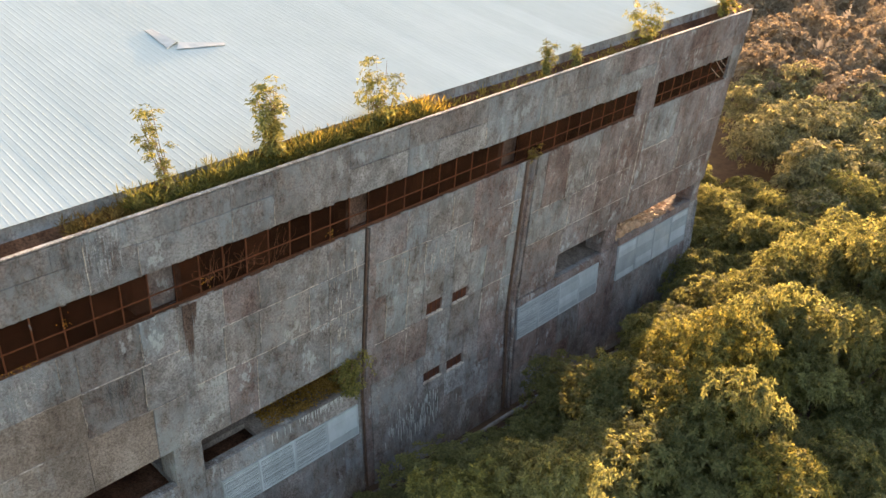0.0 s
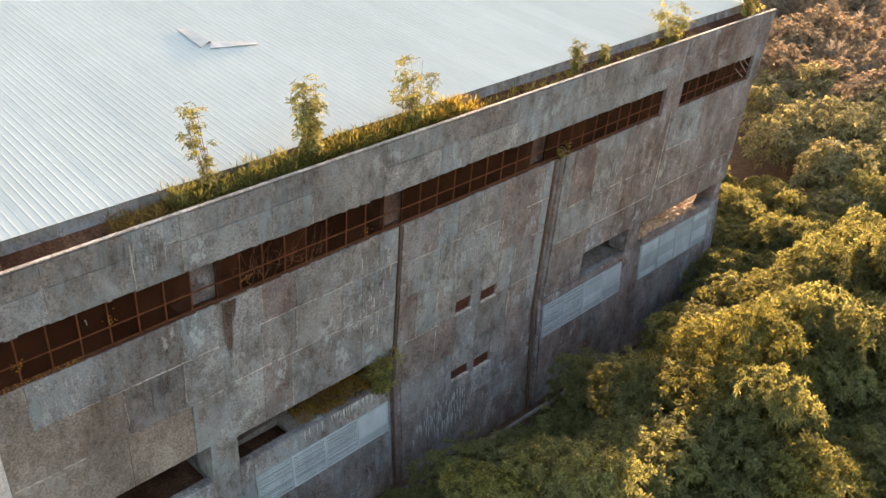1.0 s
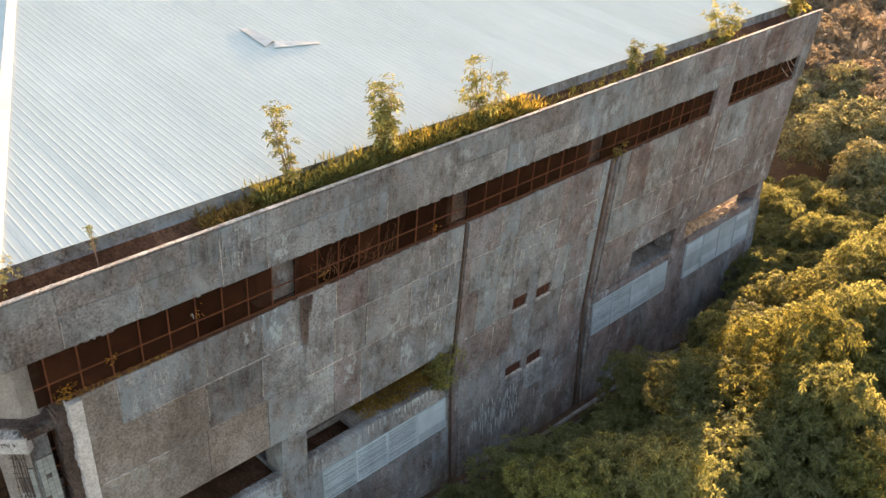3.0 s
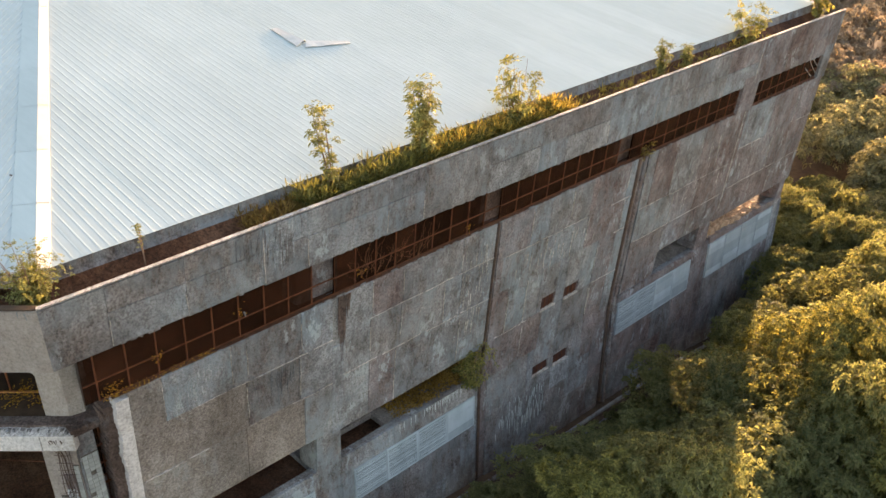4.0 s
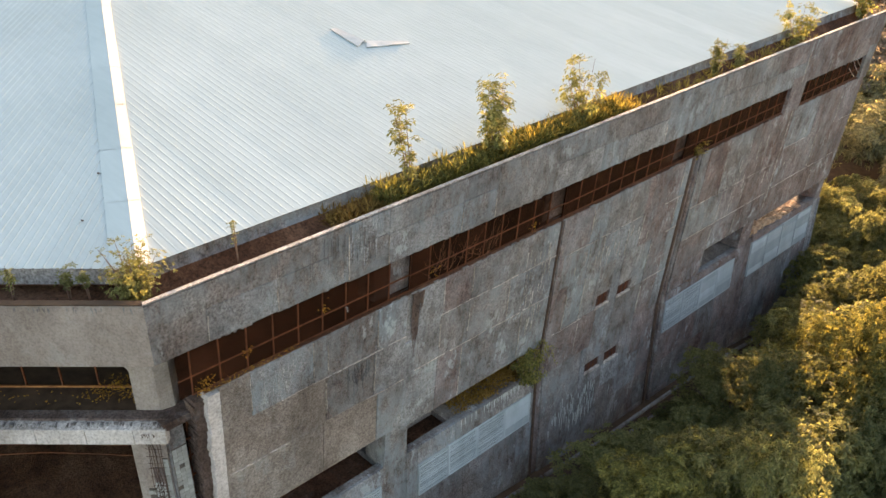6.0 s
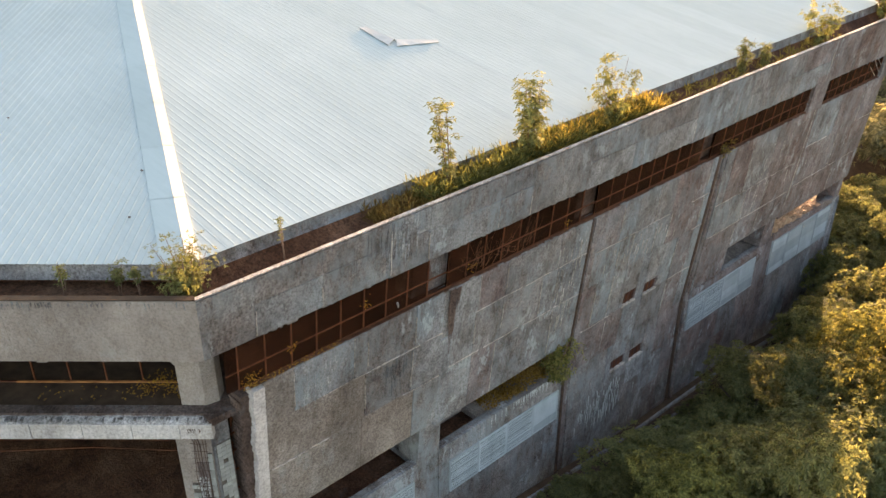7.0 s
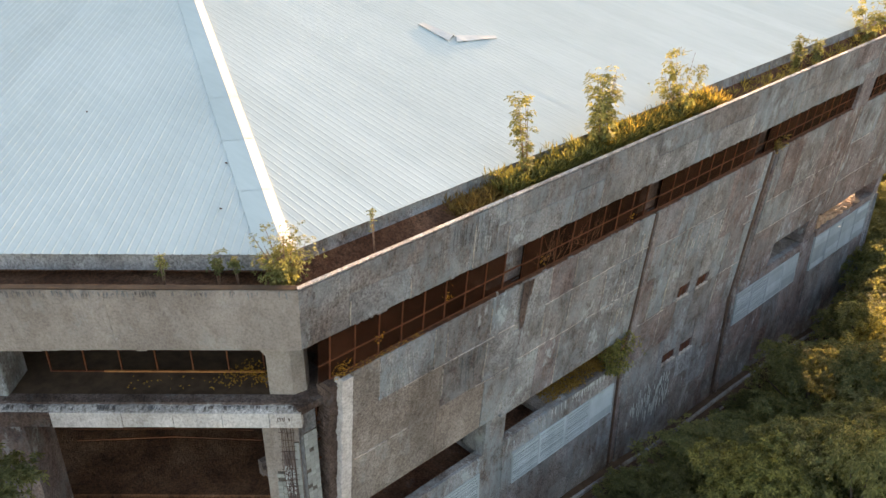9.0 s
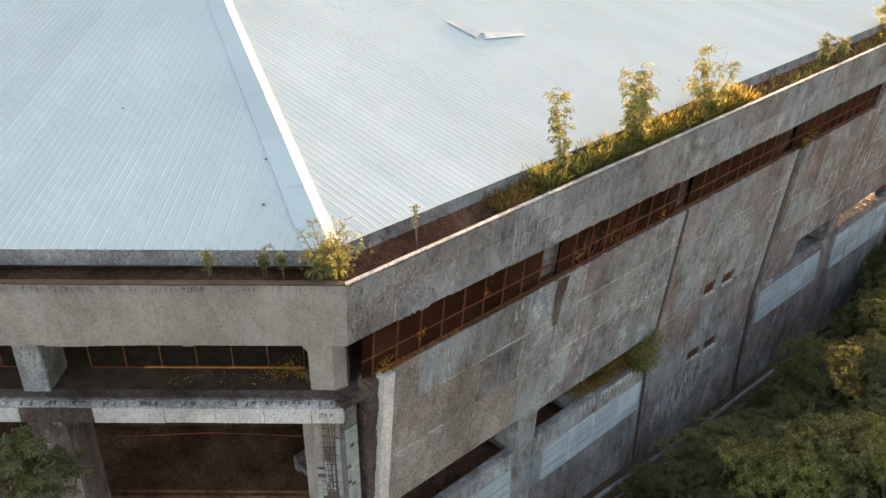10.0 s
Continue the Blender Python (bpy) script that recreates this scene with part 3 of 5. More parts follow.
for y0, z0, y1, z1 in ((35.1, 13.3, 36.2, 12.45), (35.4, 13.35, 36.25, 12.75), (34.9, 12.95, 35.9, 12.3)):
    v, fc = tube([side(y0, z0, 0.1), side((y0 + y1) / 2, (z0 + z1) / 2 - 0.03, 0.09), side(y1, z1, 0.1)], [0.014] * 3, 6)
    part("loose_pole", mesh_from("loose_pole", v, fc, C_RIM), building, "thin pale pole leaning in the window band")
slab("sill_dirt", C_DEEP_BROWN, building, side, 1.2, LONG - 0.6, SILL - 0.01, SILL + 0.012, 0.05, 0.3, label="brown dirt lying on the wall top")
slab("window_sill", C_DEEP_BROWN, building, side, 1.95, LONG - 0.5, SILL - 0.25, SILL - 0.02, 0.215, 1.1, label="deep dirty sill under the window band")

# ---- ledge behind the lower wall ----
HOLES = {0: (1.7, 7.0, 0.35, 1.9), 1: (8.2, 10.1, 0.3, 1.15)}
for i, (y0, y1) in ((0, (0.6, 7.4)), (1, (7.95, 14.2)), (3, (22.7, 29.25)), (4, (30.0, 36.9))):
    top = TOPS[i][0] - 0.06
    rects = [(y0, y1, 0.32, 2.7)]
    if i in HOLES:
        rects = minus(rects, [(HOLES[i][0], HOLES[i][1], HOLES[i][2], HOLES[i][3])])
    v, fc = joined([block(low, p, q, top - 0.22, top, d0, d1) for p, q, d0, d1 in rects])
    part("ledge_slab", mesh_from("ledge_slab", v, fc, (C_DARK, C_ROUGH, C_DARK, C_ROUGH, C_ROUGH)[i]), building, "broken concrete ledge behind the lower wall")
    if i in HOLES:
        h0, h1, e0_, e1_ = HOLES[i]
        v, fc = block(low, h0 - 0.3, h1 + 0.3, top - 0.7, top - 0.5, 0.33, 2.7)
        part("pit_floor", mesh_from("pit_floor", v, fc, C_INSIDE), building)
    slab("recess_wall", C_BROWN, building, low, y0, y1 if i != 4 else 30.9, top, 7.5, 2.7, 2.9)
    v, fc = block(low, y0, y1, wall_foot((y0 + y1) / 2) + 0.02, wall_foot((y0 + y1) / 2) + 0.2, 0.1, 2.7)
    part("soffit", mesh_from("soffit", v, fc, C_BROWN), building)
for y0, y1 in ((7.0, 7.95), (14.2, 14.72), (28.6, 29.6), (36.25, 36.85)):
    v = [low(y0, 5.4, 0.02), low(y1, 5.4, 0.02), low(y1, 5.4, 0.9), low(y0, 5.4, 0.9), low(y0 + 0.05, 7.2, -0.1), low(y1, 7.2, -0.1), low(y1, 7.2, 1.0), low(y0 + 0.05, 7.2, 1.0)]
    part("recess_column", mesh_from("recess_column", v, orient(v, [(0, 1, 2, 3), (4, 5, 6, 7), (0, 1, 5, 4), (1, 2, 6, 5), (2, 3, 7, 6), (3, 0, 4, 7)]), C_WALL if y0 < 20 else C_BROWN), building)

# ---- front wall ----
FL = 26.0
FB = 13.6
v, fc = block(front, 0.0, FL, FB, H, 0.05, 0.17, m0=True)
part("parapet", mesh_from("parapet", v, fc, C_FRONT), building, "grey rough-cast front parapet")
for a0, a1 in zip((0, 4.2, 9.0, 14.0), (4.2, 9.0, 14.0, FL)):
    slab("parapet_panel", C_FRONT, building, front, a0 + (0.004 if a0 else 0), a1 - 0.004, FB + 0.01, H - 0.02, 0.0, 0.05, m0=(a0 == 0))
# crumbling lower edge
crumbs = []
a = 0.6
while a < 12:
    w = rng.uniform(0.15, 0.8)
    if rng.random() < 0.6:
        v, fc = block(front, a, a + w, FB - rng.uniform(0.01, 0.06), FB + 0.03, 0.01, 0.25)
        part("crumbling_edge", mesh_from("crumbling_edge", v, fc, C_FRONT), building)
    a += w + 0.02
# dirt and painted-in roof shade make the front rim darker than the side rim
slab("parapet_rim", M_SOIL, building, front, 0.0, FL, H, H + 0.02, 0.0, 0.18, m0=True, label="dirty mossy rim of the front parapet, shade put into its colour")


def column(a0, a1, d0, d1, z0, z1, mat, haunch=0.55):
    """An upright column with a curved haunch under the parapet."""
    pieces = [block(front_up, a0, a1, z0, z1, d0, d1, 0.03)]
    n = 6
    pts = [(a1 - 0.02, z1)] + [(a1 + haunch * (1 - math.sin(k / n * math.pi / 2)), z1 - 0.32 * (1 - math.cos(k / n * math.pi / 2))) for k in range(n + 1)]
    pts.append((a1 - 0.02, z1 - 0.32))
    v = [front_up(p, z, d0 + 0.03) for p, z in pts] + [front_up(p, z, d1 - 0.03) for p, z in pts]
    m = len(pts)
    pieces.append((v, orient(v, [tuple(range(m)), tuple(range(m, 2 * m))] + [(i, (i + 1) % m, m + (i + 1) % m, m + i) for i in range(m)])))
    v, fc = joined(pieces)
    return part("column", mesh_from("column", v, fc, mat), building, "concrete column with a haunched head")


for a0 in (7.66, 14.6, 21.4):
    column(a0, a0 + 0.66, 1.25, 2.35, 11.4, FB + 0.05, C_WALL)
# corner column, six-sided
ring = [(1.22, 1.4), (0.62, 1.36), (0.32, 1.56), (0.3, 1.95), (0.7, 2.1), (1.22, 2.0)]
v = [front_up(a, z, d) for z in (11.38, FB + 0.1) for a, d in ring]
m = len(ring)
part("column", mesh_from("column", v, orient(v, [tuple(range(m)), tuple(range(m, 2 * m))] + [(i, (i + 1) % m, m + (i + 1) % m, m + i) for i in range(m)]), C_FRONT), building, "six-sided concrete corner column")
pts = [(1.18, FB + 0.04), (2.2, FB + 0.04), (1.75, FB - 0.4), (1.5, FB - 0.72), (1.2, FB - 1.12), (1.18, FB - 1.12)]
v = [front_up(a, z, 1.45) for a, z in pts] + [front_up(a, z, 1.98) for a, z in pts]
m = len(pts)
part("haunch", mesh_from("haunch", v, orient(v, [tuple(range(m)), tuple(range(m, 2 * m))] + [(i, (i + 1) % m, m + (i + 1) % m, m + i) for i in range(m)]), C_FRONT), building)

# front ledge beam, in lengths, with a dirty broken edge
for a0, a1 in ((0.36, 1.15), (1.15, 2.3), (2.3, 3.5), (3.5, 4.75), (4.75, 6.5), (6.5, 8.3), (8.3, 11.0), (11.0, 14.0), (14.0, FL)):
    slab("ledge_beam", C_STAIN_SHADE if 6.4 < a0 < 8.2 else C_BEAM, building, front_up, a0 + 0.006, a1 - 0.006, 10.84 + rng.uniform(0, 0.02), 11.3, 0.76 + rng.uniform(0, 0.01), 1.3, 0.01)
# shade on the ledge top is given by its dark colour
slab("ledge_top", C_STAIN_SHADE, building, front_up, 0.36, FL, 11.3, 11.428, 1.02, 1.35, 0.02, label="broken top of the front ledge, coloured dark as shaded")
v, fc = block(plain, -2.6, -0.86, 0.25, 1.62, 11.2, 11.41)
part("ledge_top", mesh_from("ledge_top", v, fc, C_STAIN_SHADE), building)
# floor behind the ledge borrows the ground's dark colour
slab("ledge_floor", M_SOIL, building, front_up, 0.36, FL, 11.28, 11.4, 1.35, 3.2)
lumps = []
pits = []
a = 0.4
while a < 14.0:
    w = rng.uniform(0.04, 0.12)
    h = noise.noise(Vector((a * 1.7, 2.0, 0))) * 0.03 + noise.noise(Vector((a * 7, 5.0, 0))) * 0.02
    t0, o = 11.36 + h + rng.uniform(-0.008, 0.008), 0.025 + h * 0.4
    v = [front_up(p, z, d) for p in (a, a + w) for z, d in ((11.24 + h, 0.772 + o * 0.2), (11.31, 0.775 + o), (t0, 0.9 + o), (t0 + 0.01, 1.02), (11.25, 1.02))]
    lumps.append((v, orient(v, [(0, 1, 2, 3, 4), (5, 6, 7, 8, 9)] + [(i, (i + 1) % 5, 5 + (i + 1) % 5, 5 + i) for i in range(5)])))
    if rng.random() < 0.4:
        e = rng.uniform(0.012, 0.04)
        pits.append(block(front_up, a, a + e * 2.0, 11.33, 11.35 + e, 0.83 + rng.uniform(-0.03, 0.08), 0.97, 0.008))
    a += w
v, fc = joined(lumps)
part("broken_edge", mesh_from("broken_edge", v, fc, C_MOSS), building, "crumbling moss-spotted pale edge of the ledge", kind="stuff")
v, fc = joined(pits)
part("moss_tuft", mesh_from("moss_tuft", v, fc, C_DARK), building, "dark moss in the broken edge", kind="stuff")
window_band(front_up, 1.5, 7.0, 11.42, 13.7, 2.25, 0.87, 12.75, 0.0, M_RUST)
window_band(front_up, 8.4, 13.7, 11.42, 13.7, 2.25, 0.87, 12.75, 0.0)
v, fc = block(front_up, 1.5, 5.6, 11.465, 11.5, 2.18, 2.24)
part("inner_sill", mesh_from("inner_sill", v, fc, M_SUNLIT_SILL), building, "rusted sill bar of the front window, coloured as if sunlit")

# piers under the ledge, the corner one clad in old tiles
slab("pier", C_FRONT, building, front_up, 0.52, 1.18, 0, 10.86, 1.02, 1.75)
slab("pier", C_FRONT, building, front_up, 1.18, 1.5, 0, 10.86, 1.3, 1.9)
slab("pier", C_BROWN, building, front_up, 7.35, 8.3, 0, 10.86, 1.0, 2.3)
slab("pier", C_DARK, building, front_up, 13.6, 14.5, 0, 10.86, 1.0, 1.9)
v = [Vector(p) for p in ((-0.98, 0.36, 0), (-0.98, 0.78, 0), (-1.6, 0.78, 0), (-1.6, 0.3, 0))]
v += [p + Vector((0, 0, 11.2)) for p in v]
part("pier", mesh_from("pier", v, orient(v, [(0, 1, 2, 3), (4, 5, 6, 7), (0, 1, 5, 4), (1, 2, 6, 5), (2, 3, 7, 6), (3, 0, 4, 7)]), C_DARK), building)
# brown strip, then the white painted edge of the side wall
def ragged(y0, y1, z0, z1, d0, d1, wave, mat, label, seed):
    """A strip broken along its outer edge."""
    r = random.Random(seed)
    pieces, z = [], z0
    while z < z1 - 0.02:
        h = min(r.uniform(0.02, 0.07), z1 - z)
        e = y0 + wave * (0.5 + 0.5 * noise.noise(Vector((z * 1.7, seed, 0)))) + r.uniform(-0.16, 0.16) * wave + 0.25 * wave * noise.noise(Vector((z * 9, seed, 3)))
        pieces.append(block(side, e, y1, z, z + h, d0 + r.uniform(0, 0.01), d1))
        z += h
    v, fc = joined(pieces)
    part("edge_strip", mesh_from("edge_strip", v, fc, mat), building, label)


ragged(0.9, 1.4, 5.2, 11.85, 0.2, 0.7, 0.14, C_STAIN_SHADE, "broken brown wall edge", 4)
ragged(1.17, 1.55, 5.2, SILL - 0.12, -0.005, 0.34, 0.1, C_BEAM, "flaking white paint strip at the end of the wall", 5)
window_band(side, 0.75, 0.98, 7.0, 11.2, 0.75, 0.4, 9.3, 0.5)
for z in (7.8, 8.5, 9.2, 9.9, 10.5):
    v, fc = block(side, 0.72, 1.0, z, z + 0.03, 0.55, 0.6)
    part("rusted_bar", mesh_from("rusted_bar", v, fc, M_RUST), building)
slab("tile_bed", M_GROUT_AND_GAP, building, front_up, 0.54, 1.16, 0.02, 9.2, 1.012, 1.05)
slab("tile_bed", M_GROUT_AND_GAP, building, front_up, 0.54, 0.68, 9.2, 10.2, 1.012, 1.05)
slab("exposed_core", C_BROWN, building, front_up, 0.68, 0.97, 0.02, 9.9, 0.99, 1.06, 0.03)
v, fc = block(plain, -1.0, -0.972, 0.37, 0.77, 0.02, 10.5)
part("tile_bed", mesh_from("tile_bed", v, fc, M_GROUT_AND_GAP), building)
chips = []
for k in range(120):
    a, z, s = 0.7 + 0.24 * rng.random(), rng.uniform(8.4, 9.4), rng.uniform(0.012, 0.04)
    chips.append(block(front_up, a, a + s, z, z + s * rng.uniform(0.5, 1.4), 0.96, 0.995, 0.006))
v, fc = joined(chips)
part("core_rubble", mesh_from("core_rubble", v, fc, M_LIME), building, "white rubble showing in the broken pier", kind="stuff")
for k in range(7):
    a = 0.66 + 0.05 * k + rng.uniform(-0.02, 0.02)
    line, z = [], 11.2
    while z > 7.4:
        line.append(front_up(a + rng.uniform(-0.03, 0.03), z, 0.95 + rng.uniform(-0.03, 0.02) - (0.22 if z > 10.8 else 0.0)))
        z -= rng.uniform(0.4, 0.8)
    v, fc = tube(line, [0.009] * len(line), 5)
    part("bent_rod", mesh_from("bent_rod", v, fc, M_PIPE), building, "bent rusted reinforcing rod")
z = 10.75
while z > 7.6:
    line = [front_up(0.6, z, 0.94), front_up(0.8, z + rng.uniform(-0.03, 0.03), 0.925), front_up(1.02, z + rng.uniform(-0.04, 0.04), 0.945)]
    v, fc = tube(line, [0.007] * 3, 5)
    part("stirrup", mesh_from("stirrup", v, fc, M_PIPE), building, "rusted stirrup across the bare rods")
    z -= rng.uniform(0.16, 0.3)
tile = mesh_from("tile", *block(plain, -0.059, 0.059, -0.059, 0.059, -0.008, 0.008), M_TILE)
for k in range(5):
    for r in range(28):
        if k not in (1, 2) and rng.random() < 0.96 and (k == 0 or 10.1 - 0.13 * r < 9.1):
            p = front_up(0.605 + 0.13 * k, 10.1 - 0.13 * r, 1.006)
            ob = part("tile", tile, building)
            ob.matrix_local = Matrix(((U.x, 0, N_IN.x, p.x), (U.y, 0, N_IN.y, p.y), (0, 1, 0, p.z), (0, 0, 0, 1)))
for k in range(3):
    for r in range(28):
        if rng.random() < 0.93:
            ob = part("tile", tile, building)
            ob.matrix_local = Matrix(((0, 0, -1, -0.966), (1, 0, 0, 0.44 + 0.13 * k), (0, 1, 0, 10.4 - 0.13 * r), (0, 0, 0, 1)))

# ---- inside: slabs, back walls ----
def wing_slab(name, z0, z1, d0, d1, mat, a1=FL, y1=LONG):
    v, fc = joined([block(lambda a, z, d: Vector((-d, a, z)), MITRE * d0, y1, z0, z1, d0, d1), block(front_up, MITRE * d0, a1, z0, z1 - 0.004, d0, d1)])
    return part(name, mesh_from(name, v, fc, mat), building)


wing_slab("floor_slab", 11.05, 11.25, 1.6, 9.0, C_DEEP_BROWN)
wing_slab("floor_slab", 6.8, 7.0, 2.4, 9.0, C_DEEP_BROWN)
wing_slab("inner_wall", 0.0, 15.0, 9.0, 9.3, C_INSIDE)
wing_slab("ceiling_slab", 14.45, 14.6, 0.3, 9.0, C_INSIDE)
for a, z in ((2.0, 9.75), (2.0, 9.55), (2.0, 9.9), (1.8, 9.2)):
    v, fc = tube([front_up(a, z, 2.2), front_up(4.2, z + rng.uniform(-0.1, 0.1), 2.3), front_up(6.8, z + rng.uniform(-0.1, 0.1), 2.25)], [0.018] * 3, 6)
    part("rusted_bar", mesh_from("rusted_bar", v, fc, M_RUST if z > 9 else C_INSIDE), building)

# far end and back of the building, plain
slab("end_wall", C_DARK, building, lambda a, z, d: Vector((-0.687 * a - 0.727 * d - 1.0, LONG - 0.45 + 0.727 * a - 0.687 * d, z)), 9.0, 26.0, -2, H, 0.0, 0.3)
slab("end_wall", C_DARK, building, lambda a, z, d: Vector((-0.687 * a - 0.727 * d - 1.0, LONG - 0.45 + 0.727 * a - 0.687 * d, z)), 0.0, 9.0, 7.1, H, 0.0, 0.3)
slab("end_wall", C_DARK, building, lambda a, z, d: Vector((-0.687 * a - 0.727 * d - 1.0, LONG - 0.45 + 0.727 * a - 0.687 * d, z)), 0.0, 9.0, -2, 5.4, 0.0, 0.3)

# lime and soot that ran down the walls and dried there
def streaks(name, f, y0, y1, z_from, n, long, mat, seed, d=-0.0135, wide=1.0):
    r = random.Random(seed)
    pieces = []
    for k in range(n):
        y, w, h = r.gauss((y0 + y1) / 2, (y1 - y0) / 4), r.uniform(0.008, 0.035) * wide, r.uniform(0.25 if wide == 1.0 else 0.6, 1.0) * long
        z = z_from(r)
        m = w * r.uniform(-0.5, 0.5)
        v = [f(y, z, d), f(y + w, z - 0.02, d), f(y + w * 0.7 + m, z - h * 0.6, d), f(y + w * 0.5 + m, z - h, d), f(y + m, z - h * 0.55, d)]
        v += [p - Vector((0.03, 0, 0)) for p in v]
        pieces.append((v, orient(v, [(0, 1, 2, 3, 4), (5, 6, 7, 8, 9)] + [(i, (i + 1) % 5, 5 + (i + 1) % 5, 5 + i) for i in range(5)])))
    v, fc = joined(pieces)
    part(name, mesh_from(name, v, fc, mat), building, kind="stuff")


streaks("lime_stain", low, 15.3, 18.6, lambda r: r.uniform(2.0, 3.5), 90, 0.6, M_LIME, 31)
streaks("lime_stain", low, 11.0, 14.2, lambda r: 5.58, 60, 0.5, M_LIME, 32)
streaks("lime_stain", side, 5.3, 6.4, lambda r: r.uniform(14.3, 15.2), 46, 0.9, C_PALE, 34)
streaks("lime_stain", side, 2.5, 4.3, lambda r: r.uniform(11.3, 12.0), 26, 0.8, C_PALE, 35)
streaks("lime_stain", side, 12.6, 14.1, lambda r: r.uniform(8.6, 11.6), 36, 0.8, C_RIM, 51)
streaks("lime_stain", side, 15.5, 19.0, lambda r: r.uniform(9.4, 10.4), 22, 0.5, C_RIM, 53)
streaks("lime_stain", side, 23.0, 29.0, lambda r: r.uniform(8.5, 11.8), 26, 0.7, C_RIM, 54)
streaks("soot_stain", side, 4.4, 6.6, lambda r: r.uniform(14.5, 15.2), 40, 0.8, C_DARK, 36)
streaks("soot_stain", side, 5.2, 6.5, lambda r: r.uniform(10.2, 10.7), 18, 0.9, C_DARK, 37)
streaks("soot_stain", front, 0.3, 17.0, lambda r: r.uniform(15.2, 15.29), 420, 0.2, C_DARK, 57)
for k in range(7):
    streaks("soot_stain", side, 7.74 + 0.055 * k, 7.78 + 0.055 * k, lambda r: 12.13, 3, (1.6, 2.1, 2.5, 1.9, 1.4, 0.9, 0.7)[k], C_STAIN_SHADE, 38 + k, -0.014, 2.6)

slab("repair_patch", C_PALE, building, low, 18.45, 19.6, 2.75, 3.84, -0.022, 0.05, 0.01, label="pale blue-grey patch under the small window")

# plain walls that close the back
def back_wall(p, q, zp, zq):
    d = Vector((q[0] - p[0], q[1] - p[1])).normalized() * 0.3
    n = Vector((-d.y, d.x))
    v = [Vector((*p, -2.2)), Vector((*q, -2.2)), Vector((*q, zq)), Vector((*p, zp))]
    v += [c + Vector((n.x, n.y, 0)) for c in v]
    part("back_wall", mesh_from("back_wall", v, orient(v, [(0, 1, 2, 3), (4, 5, 6, 7), (0, 1, 5, 4), (1, 2, 6, 5), (2, 3, 7, 6), (3, 0, 4, 7)]), C_DARK), building)


def far_frame(a, d):
    return (-0.687 * a - 0.727 * d, LONG + 0.727 * a - 0.687 * d)


RIDGE = 18.6
outline = [(tuple(front_up(26.2, 0, 1.4)[:2]), 15.3), (tuple(front_up(26.2, 0, 24.8)[:2]), RIDGE), ((-24.8, 10.6), RIDGE), ((-24.8, 27.4), RIDGE), (far_frame(23.4, 24.8), RIDGE), (far_frame(23.4, 1.4), 15.3)]
for (p, zp), (q, zq) in zip(outline, outline[1:]):
    back_wall(p, q, zp, zq)
slab("front_foot_wall", C_DARK, building, front_up, 7.5, FL, -2.0, 6.9, 2.4, 2.7)
slab("front_foot_wall", C_DEEP_BROWN, building, front_up, 1.2, 7.5, -2.0, 6.9, 2.4, 2.7)

# kerb along the foot of the wall, following the fall of the ground
def kerb(y0, y1, x0, w, h, mat):
    v = []
    for y in (y0, y1):
        g = lie(y)
        v += [Vector((x0, y, g - 0.2)), Vector((x0 + w, y, g - 0.2)), Vector((x0 + w, y, g + h - 0.015)), Vector((x0 + w - 0.02, y, g + h)), Vector((x0 + 0.02, y, g + h)), Vector((x0, y, g + h - 0.015))]
    part("kerb", mesh_from("kerb", v, orient(v, [tuple(range(6)), tuple(range(6, 12))] + [(i, (i + 1) % 6, 6 + (i + 1) % 6, 6 + i) for i in range(6)]), mat), building, "low broken kerb along the wall")


for y0, y1 in ((8.0, 9.6), (9.6, 11.3), (11.3, 13.0), (13.0, 14.6), (14.75, 15.6), (15.6, 17.2), (17.2, 18.3), (18.3, 19.6), (19.6, 20.9), (20.9, 22.3), (22.3, 24.0), (24.0, 25.8), (25.8, 27.5), (27.5, 29.3), (29.3, 31.2), (31.2, 33.0), (33.0, 34.9)):
    kerb(y0 + 0.015, y1 - 0.015, -0.68, 0.11, 0.13, C_WALL)
    if rng.random() < 0.7:
        kerb(y0 + 0.1, y1 - 0.2, -0.2, 0.1, 0.08, C_DARK)

# ---- gutter and metal roof ----
EAVE_D, EAVE_Z, RISE, TOP_D = 1.32, 15.42, 0.14, 25.0
HIP_S, HIP_F = 0.425, 0.371               # the hip as seen from the side slope and from the front slope


def wing(a, z, d):
    return Vector((-d, a, z))


wing_slab("gutter_floor", 14.62, 14.72, 0.27, 1.8, C_DEEP_BROWN)
def mitred(z0, z1, d0, d1):
    v, fc = block(wing, 0.0, LONG, z0, z1, d0, d1)
    return [Vector((p.x, -p.x * MITRE, p.z)) if p.y < 1 else Vector((p.x, LONG + p.x * MITRE, p.z)) for p in v], fc


# rounded trough behind the side parapet, darker than its upstand
prof = [(1.4, 15.4), (1.395, 15.26)] + [(0.72 + 0.675 * math.cos(k * math.pi / 18), 15.2 - 0.47 * math.sin(k * math.pi / 18)) for k in range(10)] + [(0.3, 14.73)]
for name, run, mat, label in (("gutter_wall", prof[:5], C_WALL, "stained upstand behind the gutter"), ("gutter_trough", prof[4:], C_DEEP_BROWN, "dark brown rounded gutter behind the parapet")):
    ring = run + [(d + 0.06, z - 0.06) for d, z in reversed(run)]
    v = [Vector((-d, MITRE * d, z)) for d, z in ring] + [Vector((-d, LONG - MITRE * d, z)) for d, z in ring]
    m = len(ring)
    fc = [(i, (i + 1) % m, m + (i + 1) % m, m + i) for i in range(m)]
    part(name, mesh_from(name, v, fc, mat), building, label)
v, fc = block(front_up, 0.56, FL, 14.98, 15.39, 1.38, 1.5)
